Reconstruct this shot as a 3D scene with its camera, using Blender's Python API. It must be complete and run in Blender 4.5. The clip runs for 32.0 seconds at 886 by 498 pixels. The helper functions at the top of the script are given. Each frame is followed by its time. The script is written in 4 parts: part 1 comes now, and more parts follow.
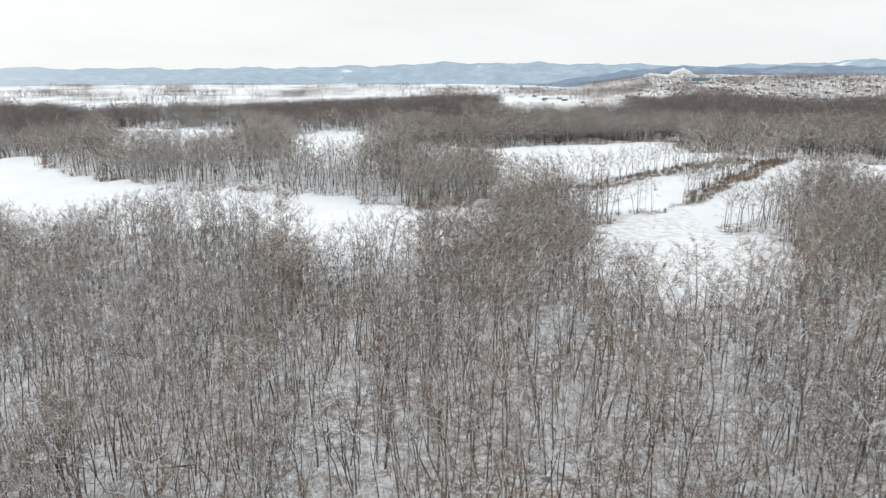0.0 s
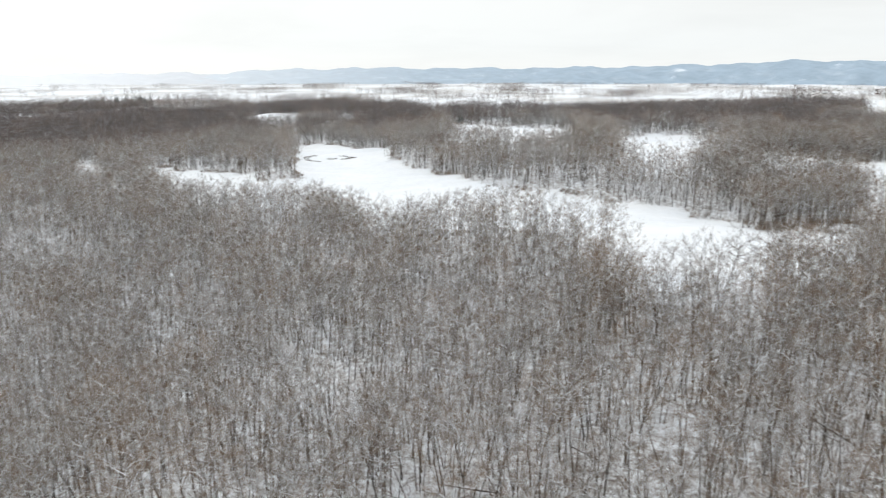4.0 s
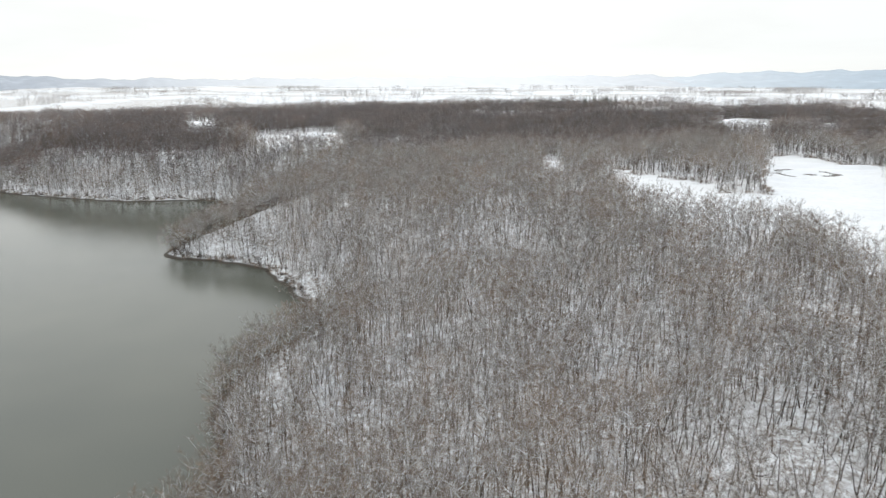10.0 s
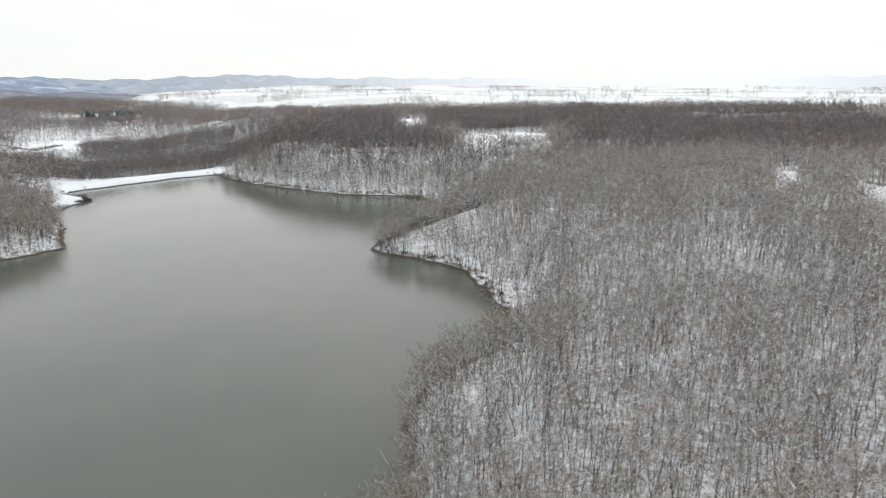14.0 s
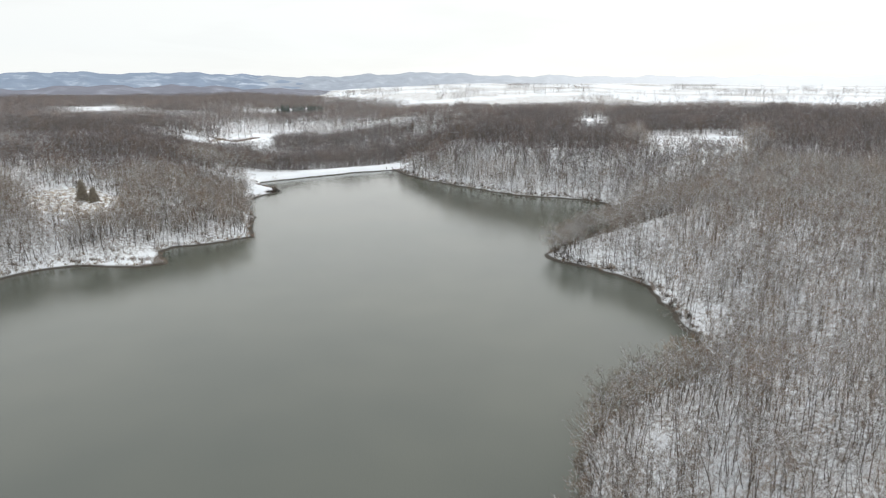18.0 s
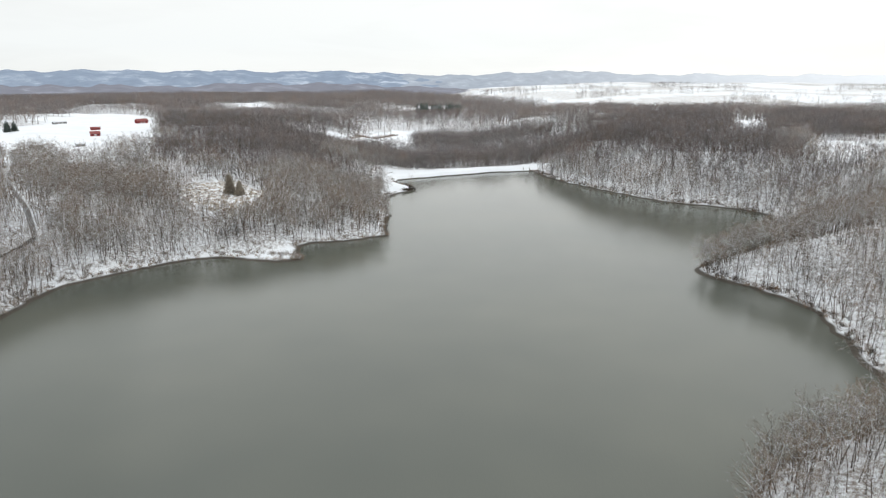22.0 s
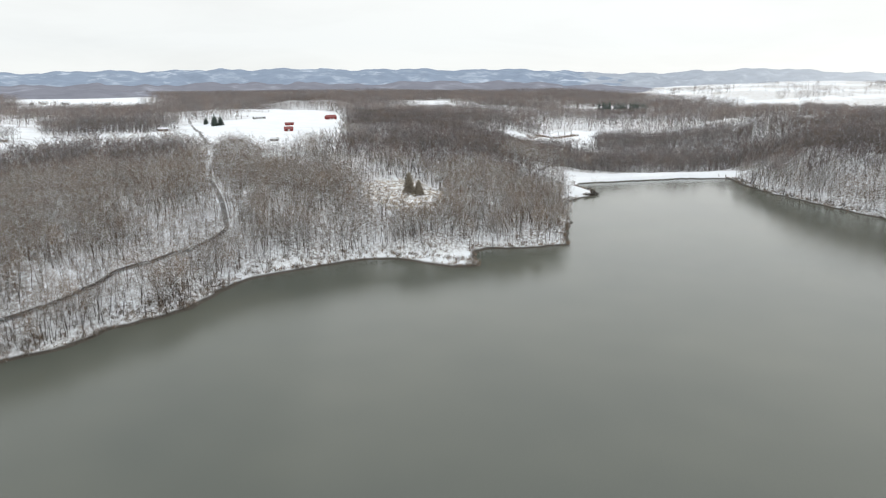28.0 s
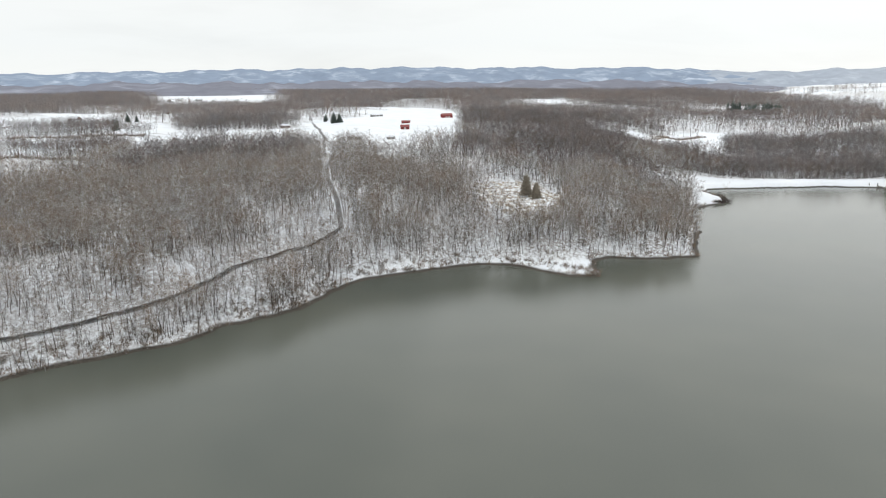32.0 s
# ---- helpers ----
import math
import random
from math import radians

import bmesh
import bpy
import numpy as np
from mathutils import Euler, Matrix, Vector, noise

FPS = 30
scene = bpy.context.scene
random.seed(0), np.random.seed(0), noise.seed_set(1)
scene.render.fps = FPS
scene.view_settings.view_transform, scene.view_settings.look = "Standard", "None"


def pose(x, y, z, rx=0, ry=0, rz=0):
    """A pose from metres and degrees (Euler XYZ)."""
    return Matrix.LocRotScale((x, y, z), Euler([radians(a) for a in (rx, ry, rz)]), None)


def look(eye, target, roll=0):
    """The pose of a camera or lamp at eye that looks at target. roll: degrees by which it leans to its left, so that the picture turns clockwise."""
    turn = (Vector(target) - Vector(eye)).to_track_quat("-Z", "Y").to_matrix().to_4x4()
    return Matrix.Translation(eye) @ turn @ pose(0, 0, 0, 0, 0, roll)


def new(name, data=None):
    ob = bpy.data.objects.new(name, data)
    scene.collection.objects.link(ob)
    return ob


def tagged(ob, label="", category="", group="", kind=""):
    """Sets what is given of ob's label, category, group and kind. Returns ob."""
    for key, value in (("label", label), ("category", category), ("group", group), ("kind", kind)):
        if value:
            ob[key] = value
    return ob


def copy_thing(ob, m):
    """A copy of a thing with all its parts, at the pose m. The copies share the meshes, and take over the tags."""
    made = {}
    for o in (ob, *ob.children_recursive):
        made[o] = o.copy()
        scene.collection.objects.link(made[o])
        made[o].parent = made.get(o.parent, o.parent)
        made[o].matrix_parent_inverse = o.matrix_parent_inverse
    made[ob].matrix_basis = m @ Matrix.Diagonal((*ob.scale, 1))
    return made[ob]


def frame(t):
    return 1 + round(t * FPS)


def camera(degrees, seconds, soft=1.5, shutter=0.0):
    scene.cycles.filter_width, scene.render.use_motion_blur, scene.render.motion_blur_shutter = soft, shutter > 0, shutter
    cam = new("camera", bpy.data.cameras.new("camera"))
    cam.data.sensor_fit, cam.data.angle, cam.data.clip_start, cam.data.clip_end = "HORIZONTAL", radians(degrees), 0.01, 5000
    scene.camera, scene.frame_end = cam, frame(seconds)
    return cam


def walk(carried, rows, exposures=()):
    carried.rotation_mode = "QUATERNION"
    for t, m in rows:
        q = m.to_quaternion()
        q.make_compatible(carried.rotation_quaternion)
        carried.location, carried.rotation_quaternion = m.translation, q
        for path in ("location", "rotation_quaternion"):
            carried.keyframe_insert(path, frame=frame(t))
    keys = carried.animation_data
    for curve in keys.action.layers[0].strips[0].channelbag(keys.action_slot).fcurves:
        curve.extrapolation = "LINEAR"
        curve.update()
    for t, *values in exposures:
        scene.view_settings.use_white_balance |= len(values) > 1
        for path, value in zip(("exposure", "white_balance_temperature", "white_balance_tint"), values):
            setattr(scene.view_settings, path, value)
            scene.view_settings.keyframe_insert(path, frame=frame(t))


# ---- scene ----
# ---------------------------------------------------------------- camera
cam = camera(63.89, 32.0, soft=1.15, shutter=0.5)
# seconds, x, y, z, heading, tilt, lean
FLIGHT = [
    (0.0, 0.00, 0.00, 110.99, -0.79, -14.16, 0.06),
    (0.5, -0.42, 2.36, 111.02, 0.78, -14.19, 0.03),
    (1.0, -0.85, 4.61, 111.05, 2.85, -14.22, 0.02),
    (1.5, -1.38, 6.69, 111.11, 5.32, -14.22, 0.01),
    (2.0, -2.07, 8.55, 111.19, 7.78, -14.24, 0.01),
    (2.5, -2.99, 10.23, 111.29, 12.63, -14.25, -0.03),
    (3.0, -4.02, 11.75, 111.39, 17.36, -14.24, -0.04),
    (3.5, -5.15, 13.19, 111.47, 20.94, -14.22, -0.07),
    (5.5, -11.65, 17.96, 111.48, 37.04, -14.19, -0.15),
    (6.0, -13.28, 19.69, 111.36, 41.25, -14.16, -0.13),
    (6.5, -14.95, 21.41, 111.24, 45.06, -14.15, -0.14),
    (7.0, -16.70, 22.99, 111.15, 47.33, -14.10, -0.19),
    (7.5, -18.51, 24.43, 111.10, 49.26, -14.06, -0.19),
    (8.0, -20.48, 25.71, 111.07, 51.38, -14.03, -0.19),
    (8.5, -22.56, 26.86, 111.01, 53.52, -14.00, -0.17),
    (9.0, -24.62, 27.88, 110.91, 55.65, -13.98, -0.10),
    (9.5, -26.64, 28.74, 110.76, 57.70, -13.98, -0.08),
    (10.0, -28.69, 29.52, 110.62, 59.76, -13.97, -0.04),
    (10.5, -30.83, 30.25, 110.52, 61.76, -13.96, -0.01),
    (11.0, -33.07, 30.92, 110.46, 63.78, -13.97, -0.03),
    (11.5, -35.41, 31.49, 110.44, 65.81, -13.97, -0.03),
    (12.0, -37.77, 31.97, 110.41, 67.85, -13.96, -0.00),
    (12.5, -40.14, 32.35, 110.37, 69.88, -13.97, 0.01),
    (13.0, -42.52, 32.63, 110.31, 71.82, -13.97, 0.00),
    (13.5, -44.98, 32.80, 110.25, 73.87, -13.97, -0.01),
    (14.0, -47.50, 32.87, 110.19, 75.93, -13.98, -0.02),
    (14.5, -50.02, 32.87, 110.14, 77.95, -14.01, -0.07),
    (15.0, -52.52, 32.82, 110.10, 79.78, -14.02, -0.07),
    (15.5, -55.04, 32.72, 110.07, 81.49, -14.04, -0.07),
    (17.5, -65.03, 31.85, 109.92, 88.28, -14.12, 0.00),
    (18.0, -67.45, 31.39, 109.85, 89.75, -14.14, -0.00),
    (18.5, -69.85, 30.96, 109.77, 91.34, -14.16, -0.01),
    (19.0, -72.23, 30.53, 109.67, 92.95, -14.17, -0.01),
    (19.5, -74.57, 30.06, 109.57, 94.45, -14.20, -0.01),
    (20.0, -76.85, 29.53, 109.46, 95.71, -14.21, -0.02),
    (20.5, -79.06, 28.91, 109.37, 96.93, -14.22, -0.03),
    (21.0, -81.23, 28.22, 109.30, 98.14, -14.24, -0.05),
    (21.5, -83.38, 27.49, 109.26, 99.35, -14.25, -0.03),
    (22.0, -85.54, 26.73, 109.25, 100.54, -14.25, -0.04),
    (22.5, -87.71, 25.90, 109.26, 101.74, -14.27, -0.04),
    (23.0, -89.83, 25.00, 109.27, 102.90, -14.28, -0.05),
    (23.5, -91.92, 24.04, 109.26, 104.09, -14.30, -0.08),
    (24.0, -94.01, 23.05, 109.24, 105.37, -14.30, -0.09),
    (24.5, -96.08, 22.02, 109.19, 106.62, -14.32, -0.10),
    (25.0, -98.13, 20.93, 109.14, 107.77, -14.33, -0.13),
    (25.5, -100.15, 19.78, 109.08, 108.90, -14.34, -0.12),
    (27.5, -107.56, 14.36, 108.80, 113.46, -14.34, -0.19),
    (28.0, -109.37, 13.01, 108.73, 114.52, -14.36, -0.20),
    (28.5, -111.18, 11.69, 108.67, 115.75, -14.37, -0.22),
    (29.0, -112.99, 10.39, 108.60, 117.04, -14.38, -0.22),
    (29.5, -114.78, 9.07, 108.53, 118.29, -14.38, -0.25),
    (30.0, -116.55, 7.71, 108.45, 119.31, -14.41, -0.24),
    (30.5, -118.28, 6.30, 108.36, 120.24, -14.42, -0.25),
    (31.0, -119.97, 4.82, 108.27, 121.37, -14.43, -0.28),
    (31.5, -121.64, 3.31, 108.18, 122.54, -14.43, -0.31),
    (32.0, -123.30, 1.80, 108.09, 123.59, -14.44, -0.31),
]
walk(cam, [(t, pose(x, y, z, 90 + tilt, 0, turn) @ pose(0, 0, 0, 0, 0, lean)) for t, x, y, z, turn, tilt, lean in FLIGHT])

# ---------------------------------------------------------------- light
SUN_TURN, SUN_HEIGHT = 66.0, 24.0  # degrees left of +y, and over the horizon


def wire(tree, kind, **values):
    """A node with its settings and the values of its inputs."""
    node = tree.nodes.new(kind)
    for key, value in values.items():
        node.inputs[key.replace("_", " ")].default_value = value
    return node


world = bpy.data.worlds.new("overcast_sky")
scene.world = world
world.use_nodes = True
wt = world.node_tree
wt.nodes.clear()
place = wt.nodes.new("ShaderNodeTexCoord")
split = wt.nodes.new("ShaderNodeSeparateXYZ")
wt.links.new(place.outputs["Generated"], split.inputs[0])
height = wt.nodes.new("ShaderNodeValToRGB")
height.color_ramp.elements[0].position, height.color_ramp.elements[0].color = 0.0, (0.965, 0.99, 0.98, 1)
height.color_ramp.elements[1].position, height.color_ramp.elements[1].color = 1.0, (1.28, 1.32, 1.36, 1)
for at, col in ((0.03, (0.94, 0.975, 0.98, 1)), (0.1, (0.965, 0.985, 0.98, 1)), (0.3, (1.03, 1.07, 1.09, 1))):
    height.color_ramp.elements.new(at).color = col
wt.links.new(split.outputs[2], height.inputs[0])
stretch = wt.nodes.new("ShaderNodeMapping")
stretch.inputs["Scale"].default_value = (2.2, 2.2, 11.0)
wt.links.new(place.outputs["Generated"], stretch.inputs[0])
cloud = wire(wt, "ShaderNodeTexNoise", Scale=1.6, Detail=5.0, Roughness=0.55, Distortion=0.4)
wt.links.new(stretch.outputs[0], cloud.inputs["Vector"])
cover = wt.nodes.new("ShaderNodeMapRange")
cover.inputs[1].default_value, cover.inputs[2].default_value, cover.inputs[3].default_value, cover.inputs[4].default_value = 0.44, 0.72, 1.01, 0.945
wt.links.new(cloud.outputs[0], cover.inputs[0])
shade = wt.nodes.new("ShaderNodeVectorMath")
shade.operation = "SCALE"
wt.links.new(height.outputs[0], shade.inputs[0])
# the cloud is brighter round the hidden sun
toward = wt.nodes.new("ShaderNodeVectorMath")
toward.operation = "DOT_PRODUCT"
toward.inputs[1].default_value = (-math.sin(radians(SUN_TURN)) * math.cos(radians(SUN_HEIGHT)), math.cos(radians(SUN_TURN)) * math.cos(radians(SUN_HEIGHT)), math.sin(radians(SUN_HEIGHT)))
wt.links.new(place.outputs["Generated"], toward.inputs[0])
glow = wt.nodes.new("ShaderNodeMapRange")
glow.interpolation_type = "SMOOTHSTEP"
glow.inputs[1].default_value, glow.inputs[2].default_value, glow.inputs[3].default_value, glow.inputs[4].default_value = 0.3, 1.0, 1.0, 1.06
wt.links.new(toward.outputs["Value"], glow.inputs[0])
bright = wt.nodes.new("ShaderNodeMath")
bright.operation = "MULTIPLY"
wt.links.new(cover.outputs[0], bright.inputs[0])
wt.links.new(glow.outputs[0], bright.inputs[1])
wt.links.new(bright.outputs[0], shade.inputs["Scale"])
sky = wt.nodes.new("ShaderNodeTexSky")
sky.sky_type, sky.sun_disc = "NISHITA", False
sky.sun_elevation, sky.sun_rotation = radians(SUN_HEIGHT), radians(-SUN_TURN)
blue = wt.nodes.new("ShaderNodeVectorMath")
blue.operation = "SCALE"
blue.inputs["Scale"].default_value = 0.06
wt.links.new(sky.outputs[0], blue.inputs[0])
both = wt.nodes.new("ShaderNodeMix")
both.data_type = "RGBA"
both.inputs[0].default_value = 0.95
wt.links.new(blue.outputs[0], both.inputs[6])
wt.links.new(shade.outputs[0], both.inputs[7])
back = wire(wt, "ShaderNodeBackground", Strength=1.0)
wt.links.new(both.outputs[2], back.inputs[0])
sky_out = wt.nodes.new("ShaderNodeOutputWorld")
wt.links.new(back.outputs[0], sky_out.inputs[0])

sun_data = bpy.data.lights.new("sun", "SUN")
sun_data.energy, sun_data.angle, sun_data.color = 0.5, radians(110), (1.0, 0.975, 0.95)
sun = new("sun", sun_data)
a, e = radians(SUN_TURN), radians(SUN_HEIGHT)
sun.matrix_world = look((-math.sin(a) * math.cos(e) * 900, math.cos(a) * math.cos(e) * 900, math.sin(e) * 900), (0, 0, 0))


# ---------------------------------------------------------------- materials
def material(name, rough=0.9, spec=0.2):
    m = bpy.data.materials.new(name)
    m.use_nodes = True
    t = m.node_tree
    b = t.nodes["Principled BSDF"]
    b.inputs["Roughness"].default_value, b.inputs["Specular IOR Level"].default_value = rough, spec
    return m, t, b


def noise_at(t, scale, detail=4.0, rough=0.6, vector=None):
    n = wire(t, "ShaderNodeTexNoise", Scale=scale, Detail=detail, Roughness=rough)
    if vector is None:
        vector = t.nodes.new("ShaderNodeNewGeometry").outputs["Position"]
    t.links.new(vector, n.inputs["Vector"])
    return n.outputs[0]


def ramp(t, value, *stops):
    r = t.nodes.new("ShaderNodeValToRGB")
    while len(r.color_ramp.elements) < len(stops):
        r.color_ramp.elements.new(0.5)
    for el, (at, col) in zip(r.color_ramp.elements, stops):
        el.position, el.color = at, (*col, 1)
    t.links.new(value, r.inputs[0])
    return r.outputs[0]


def mixed(t, fac, one, two):
    m = t.nodes.new("ShaderNodeMix")
    m.data_type = "RGBA"
    for value, socket in ((fac, m.inputs[0]), (one, m.inputs[6]), (two, m.inputs[7])):
        if isinstance(value, (int, float)):
            socket.default_value = value
        elif isinstance(value, tuple):
            socket.default_value = (*value, 1)
        else:
            t.links.new(value, socket)
    return m.outputs[2]


def attribute(t, name):
    n = t.nodes.new("ShaderNodeAttribute")
    n.attribute_name = name
    return n.outputs["Fac"]


def calc(t, how, one, two):
    n = t.nodes.new("ShaderNodeMath")
    n.operation, n.use_clamp = how, how in ("MULTIPLY", "ADD", "SUBTRACT")
    for value, socket in ((one, n.inputs[0]), (two, n.inputs[1])):
        if isinstance(value, (int, float)):
            socket.default_value = value
        else:
            t.links.new(value, socket)
    return n.outputs[0]


def relief(t, b, height, strength, distance):
    n = wire(t, "ShaderNodeBump", Strength=strength, Distance=distance)
    t.links.new(height, n.inputs["Height"])
    t.links.new(n.outputs[0], b.inputs["Normal"])


def plain(name, col, rough=0.8, scale=1.5, vary=0.25, spec=0.2):
    """A painted or raw surface with stains at two scales."""
    m, t, b = material(name, rough, spec)
    dark = tuple(c * (1 - vary) for c in col)
    large = ramp(t, noise_at(t, scale), (0.35, dark), (0.65, col))
    fine = ramp(t, noise_at(t, scale * 9), (0.3, (0.82, 0.82, 0.82)), (0.7, (1, 1, 1)))
    n = t.nodes.new("ShaderNodeMix")
    n.data_type, n.blend_type = "RGBA", "MULTIPLY"
    n.inputs[0].default_value = 1
    t.links.new(large, n.inputs[6])
    t.links.new(fine, n.inputs[7])
    t.links.new(n.outputs[2], b.inputs["Base Color"])
    return m


def ground_material():
    """Fresh snow; litter and brush poke through it in the woods, stubble on rough grassland."""
    m, t, b = material("snowy_ground", 0.75, 0.15)
    snow = ramp(t, noise_at(t, 0.03, 5), (0.3, (0.79, 0.82, 0.85)), (0.7, (0.87, 0.885, 0.89)))
    litter = ramp(t, noise_at(t, 0.9, 5), (0.3, (0.10, 0.075, 0.055)), (0.7, (0.24, 0.19, 0.15)))
    spots = ramp(t, noise_at(t, 0.55, 7, 0.72), (0.43, (0, 0, 0)), (0.60, (1, 1, 1)))
    patches = ramp(t, noise_at(t, 0.045, 4), (0.38, (0.4, 0.4, 0.4)), (0.58, (1, 1, 1)))
    wood = calc(t, "MULTIPLY", calc(t, "MULTIPLY", spots, patches), calc(t, "MULTIPLY", attribute(t, "woods"), 0.92))
    col = mixed(t, wood, snow, litter)
    grass = ramp(t, noise_at(t, 0.5, 6, 0.7), (0.3, (0.23, 0.18, 0.115)), (0.7, (0.42, 0.34, 0.24)))
    tuft = ramp(t, noise_at(t, 0.35, 8, 0.75), (0.46, (0, 0, 0)), (0.6, (1, 1, 1)))
    col = mixed(t, calc(t, "MULTIPLY", tuft, attribute(t, "stubble")), col, grass)
    # wet earth and stones at the waterline, widened to colour in the shade there
    level = t.nodes.new("ShaderNodeSeparateXYZ")
    t.links.new(t.nodes.new("ShaderNodeNewGeometry").outputs["Position"], level.inputs[0])
    rise = calc(t, "ADD", level.outputs[2], calc(t, "MULTIPLY", noise_at(t, 0.22, 5, 0.7), -0.7))
    near_lake = calc(t, "MULTIPLY", ramp(t, rise, (0.5, (1, 1, 1)), (0.95, (0, 0, 0))), attribute(t, "shore"))
    earth = ramp(t, noise_at(t, 1.2, 5), (0.3, (0.035, 0.03, 0.025)), (0.7, (0.12, 0.105, 0.085)))
    col = mixed(t, near_lake, col, earth)
    t.links.new(col, b.inputs["Base Color"])
    relief(t, b, noise_at(t, 0.4, 6), 0.5, 0.25)
    return m


def wood_material(name, low, high, snowy):
    """Bark or twigs, some of them carrying snow on their upper side."""
    m, t, b = material(name, 0.9, 0.1)
    geo = t.nodes.new("ShaderNodeNewGeometry")
    bark = ramp(t, noise_at(t, 2.5, 4), (0.3, low), (0.7, high))
    own = t.nodes.new("ShaderNodeObjectInfo").outputs["Random"]
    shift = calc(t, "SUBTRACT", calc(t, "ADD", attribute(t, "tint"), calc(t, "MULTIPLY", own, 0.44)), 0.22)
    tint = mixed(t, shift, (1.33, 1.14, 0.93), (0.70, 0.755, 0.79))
    n = t.nodes.new("ShaderNodeMix")
    n.data_type, n.blend_type = "RGBA", "MULTIPLY"
    n.inputs[0].default_value = 1
    t.links.new(bark, n.inputs[6])
    t.links.new(tint, n.inputs[7])
    rnd = ramp(t, geo.outputs["Random Per Island"], (snowy, (1, 1, 1)), (snowy + 0.02, (0, 0, 0)))
    t.links.new(mixed(t, rnd, n.outputs[2], (0.82, 0.84, 0.86)), b.inputs["Base Color"])
    return m


def water_material():
    m, t, b = material("lake_water", 0.04, 0.5)
    b.inputs["IOR"].default_value = 1.33
    silt = ramp(t, noise_at(t, 0.006, 3), (0.35, (0.085, 0.093, 0.077)), (0.7, (0.120, 0.124, 0.099)))
    t.links.new(silt, b.inputs["Base Color"])
    geo = t.nodes.new("ShaderNodeNewGeometry")
    turn = t.nodes.new("ShaderNodeMapping")
    turn.inputs["Rotation"].default_value = (0, 0, radians(35))
    turn.inputs["Scale"].default_value = (1.0, 2.6, 1.0)
    t.links.new(geo.outputs["Position"], turn.inputs[0])
    ripple = noise_at(t, 0.55, 4, 0.65, turn.outputs[0])
    relief(t, b, ripple, 0.085, 0.5)
    return m


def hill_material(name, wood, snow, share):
    """Far wooded hills with snowy clearings. The wood and snow colours carry the distance haze."""
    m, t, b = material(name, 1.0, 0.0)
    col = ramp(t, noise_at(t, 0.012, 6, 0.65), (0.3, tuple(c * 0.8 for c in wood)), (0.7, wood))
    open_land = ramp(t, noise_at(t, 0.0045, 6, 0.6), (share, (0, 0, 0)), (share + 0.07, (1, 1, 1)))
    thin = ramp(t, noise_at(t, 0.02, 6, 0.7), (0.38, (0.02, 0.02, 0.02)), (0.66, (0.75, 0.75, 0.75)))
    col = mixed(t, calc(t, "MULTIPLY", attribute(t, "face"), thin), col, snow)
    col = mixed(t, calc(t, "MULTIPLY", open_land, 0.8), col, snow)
    # pale distance haze painted over the hill colours
    t.links.new(mixed(t, attribute(t, "haze"), col, (0.90, 0.91, 0.915)), b.inputs["Base Color"])
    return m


SNOW_GROUND = ground_material()
BARK = wood_material("bark", (0.052, 0.045, 0.04), (0.135, 0.118, 0.105), 0.02)
LIMB = wood_material("limb_bark", (0.11, 0.094, 0.082), (0.23, 0.2, 0.176), 0.58)
TWIG = wood_material("twigs", (0.160, 0.132, 0.110), (0.305, 0.254, 0.213), 0.06)
# cooler and greyer than the near wood: distance haze tinted into the colour
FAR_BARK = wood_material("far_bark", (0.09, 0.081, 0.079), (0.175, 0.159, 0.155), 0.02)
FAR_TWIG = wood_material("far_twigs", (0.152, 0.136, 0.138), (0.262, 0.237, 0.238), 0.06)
WATER = water_material()
# heights of the land, (x, y, z) in metres over the lake
EAST_RIDGE = [(98, 183, 58), (62, 260, 51), (95, 277, 52), (189, 378, 60), (-10, 221, 58), (-59, 273, 54), (-63, 318, 46), (-220, 409, 48), (-302, 456, 47), (-365, 507, 47), (172, 456, 62), (-77, 431, 60), (-215, 498, 58), (-80, 172, 40), (13, 94, 46), (-13, 95, 45), (-80, 135, 39), (-199, 108, 16), (-165, 143, 22), (-255, 171, 21), (-5, 133, 48), (60, 100, 50), (-476, 383, 39), (-330, 280, 34), (-180, 260, 38), (0, 30, 40)]
FAR_EAST = [(53, 804, 62), (-266, 700, 52), (-700, 800, 44), (-1068, 837, 42), (400, 500, 64), (500, 1000, 55), (-200, 1500, 16), (600, 1800, 20), (-1500, 1300, 18), (-737, 313, 44), (-1196, 237, 34), (-900, 500, 40), (-1600, 700, 26), (-2200, 600, 10), (1400, 1600, 22), (-520, 200, 26), (-600, 290, 32)]
WEST_HILLS = [(-811, -508, 37), (-846, -422, 44), (-560, -215, 22), (-390, -245, 20), (-915, -758, 27), (-938, -731, 30), (-1209, -211, -3), (-1728, -281, 8), (-2697, -1051, 12), (-300, -330, 24), (-450, -330, 32), (-640, -330, 36), (-850, 130, 36), (-700, 240, 36), (-950, -110, -5), (-1010, -260, 4), (-1300, 60, 26), (-1100, -420, 26), (-600, -700, 24), (-400, -560, 24), (-1500, -700, 24), (-1300, -1300, 16), (-2000, 200, 12), (-250, -500, 22)]
EAST_SHORE = [(-882, -26), (-811, 3), (-755, 48), (-718, 82), (-694, 106), (-686, 145), (-655, 176), (-600, 186), (-552, 150), (-524, 122), (-500, 101), (-484, 96), (-472, 100), (-460, 114), (-445, 128), (-428, 138), (-395, 141), (-364, 139), (-335, 139), (-316, 134), (-304, 118), (-291, 96), (-274, 82), (-255, 73), (-234, 69), (-212, 64), (-196, 55), (-186, 42), (-178, 22), (-163, -20), (-148, -60), (-140, -110), (-140, -180), (-170, -245)]
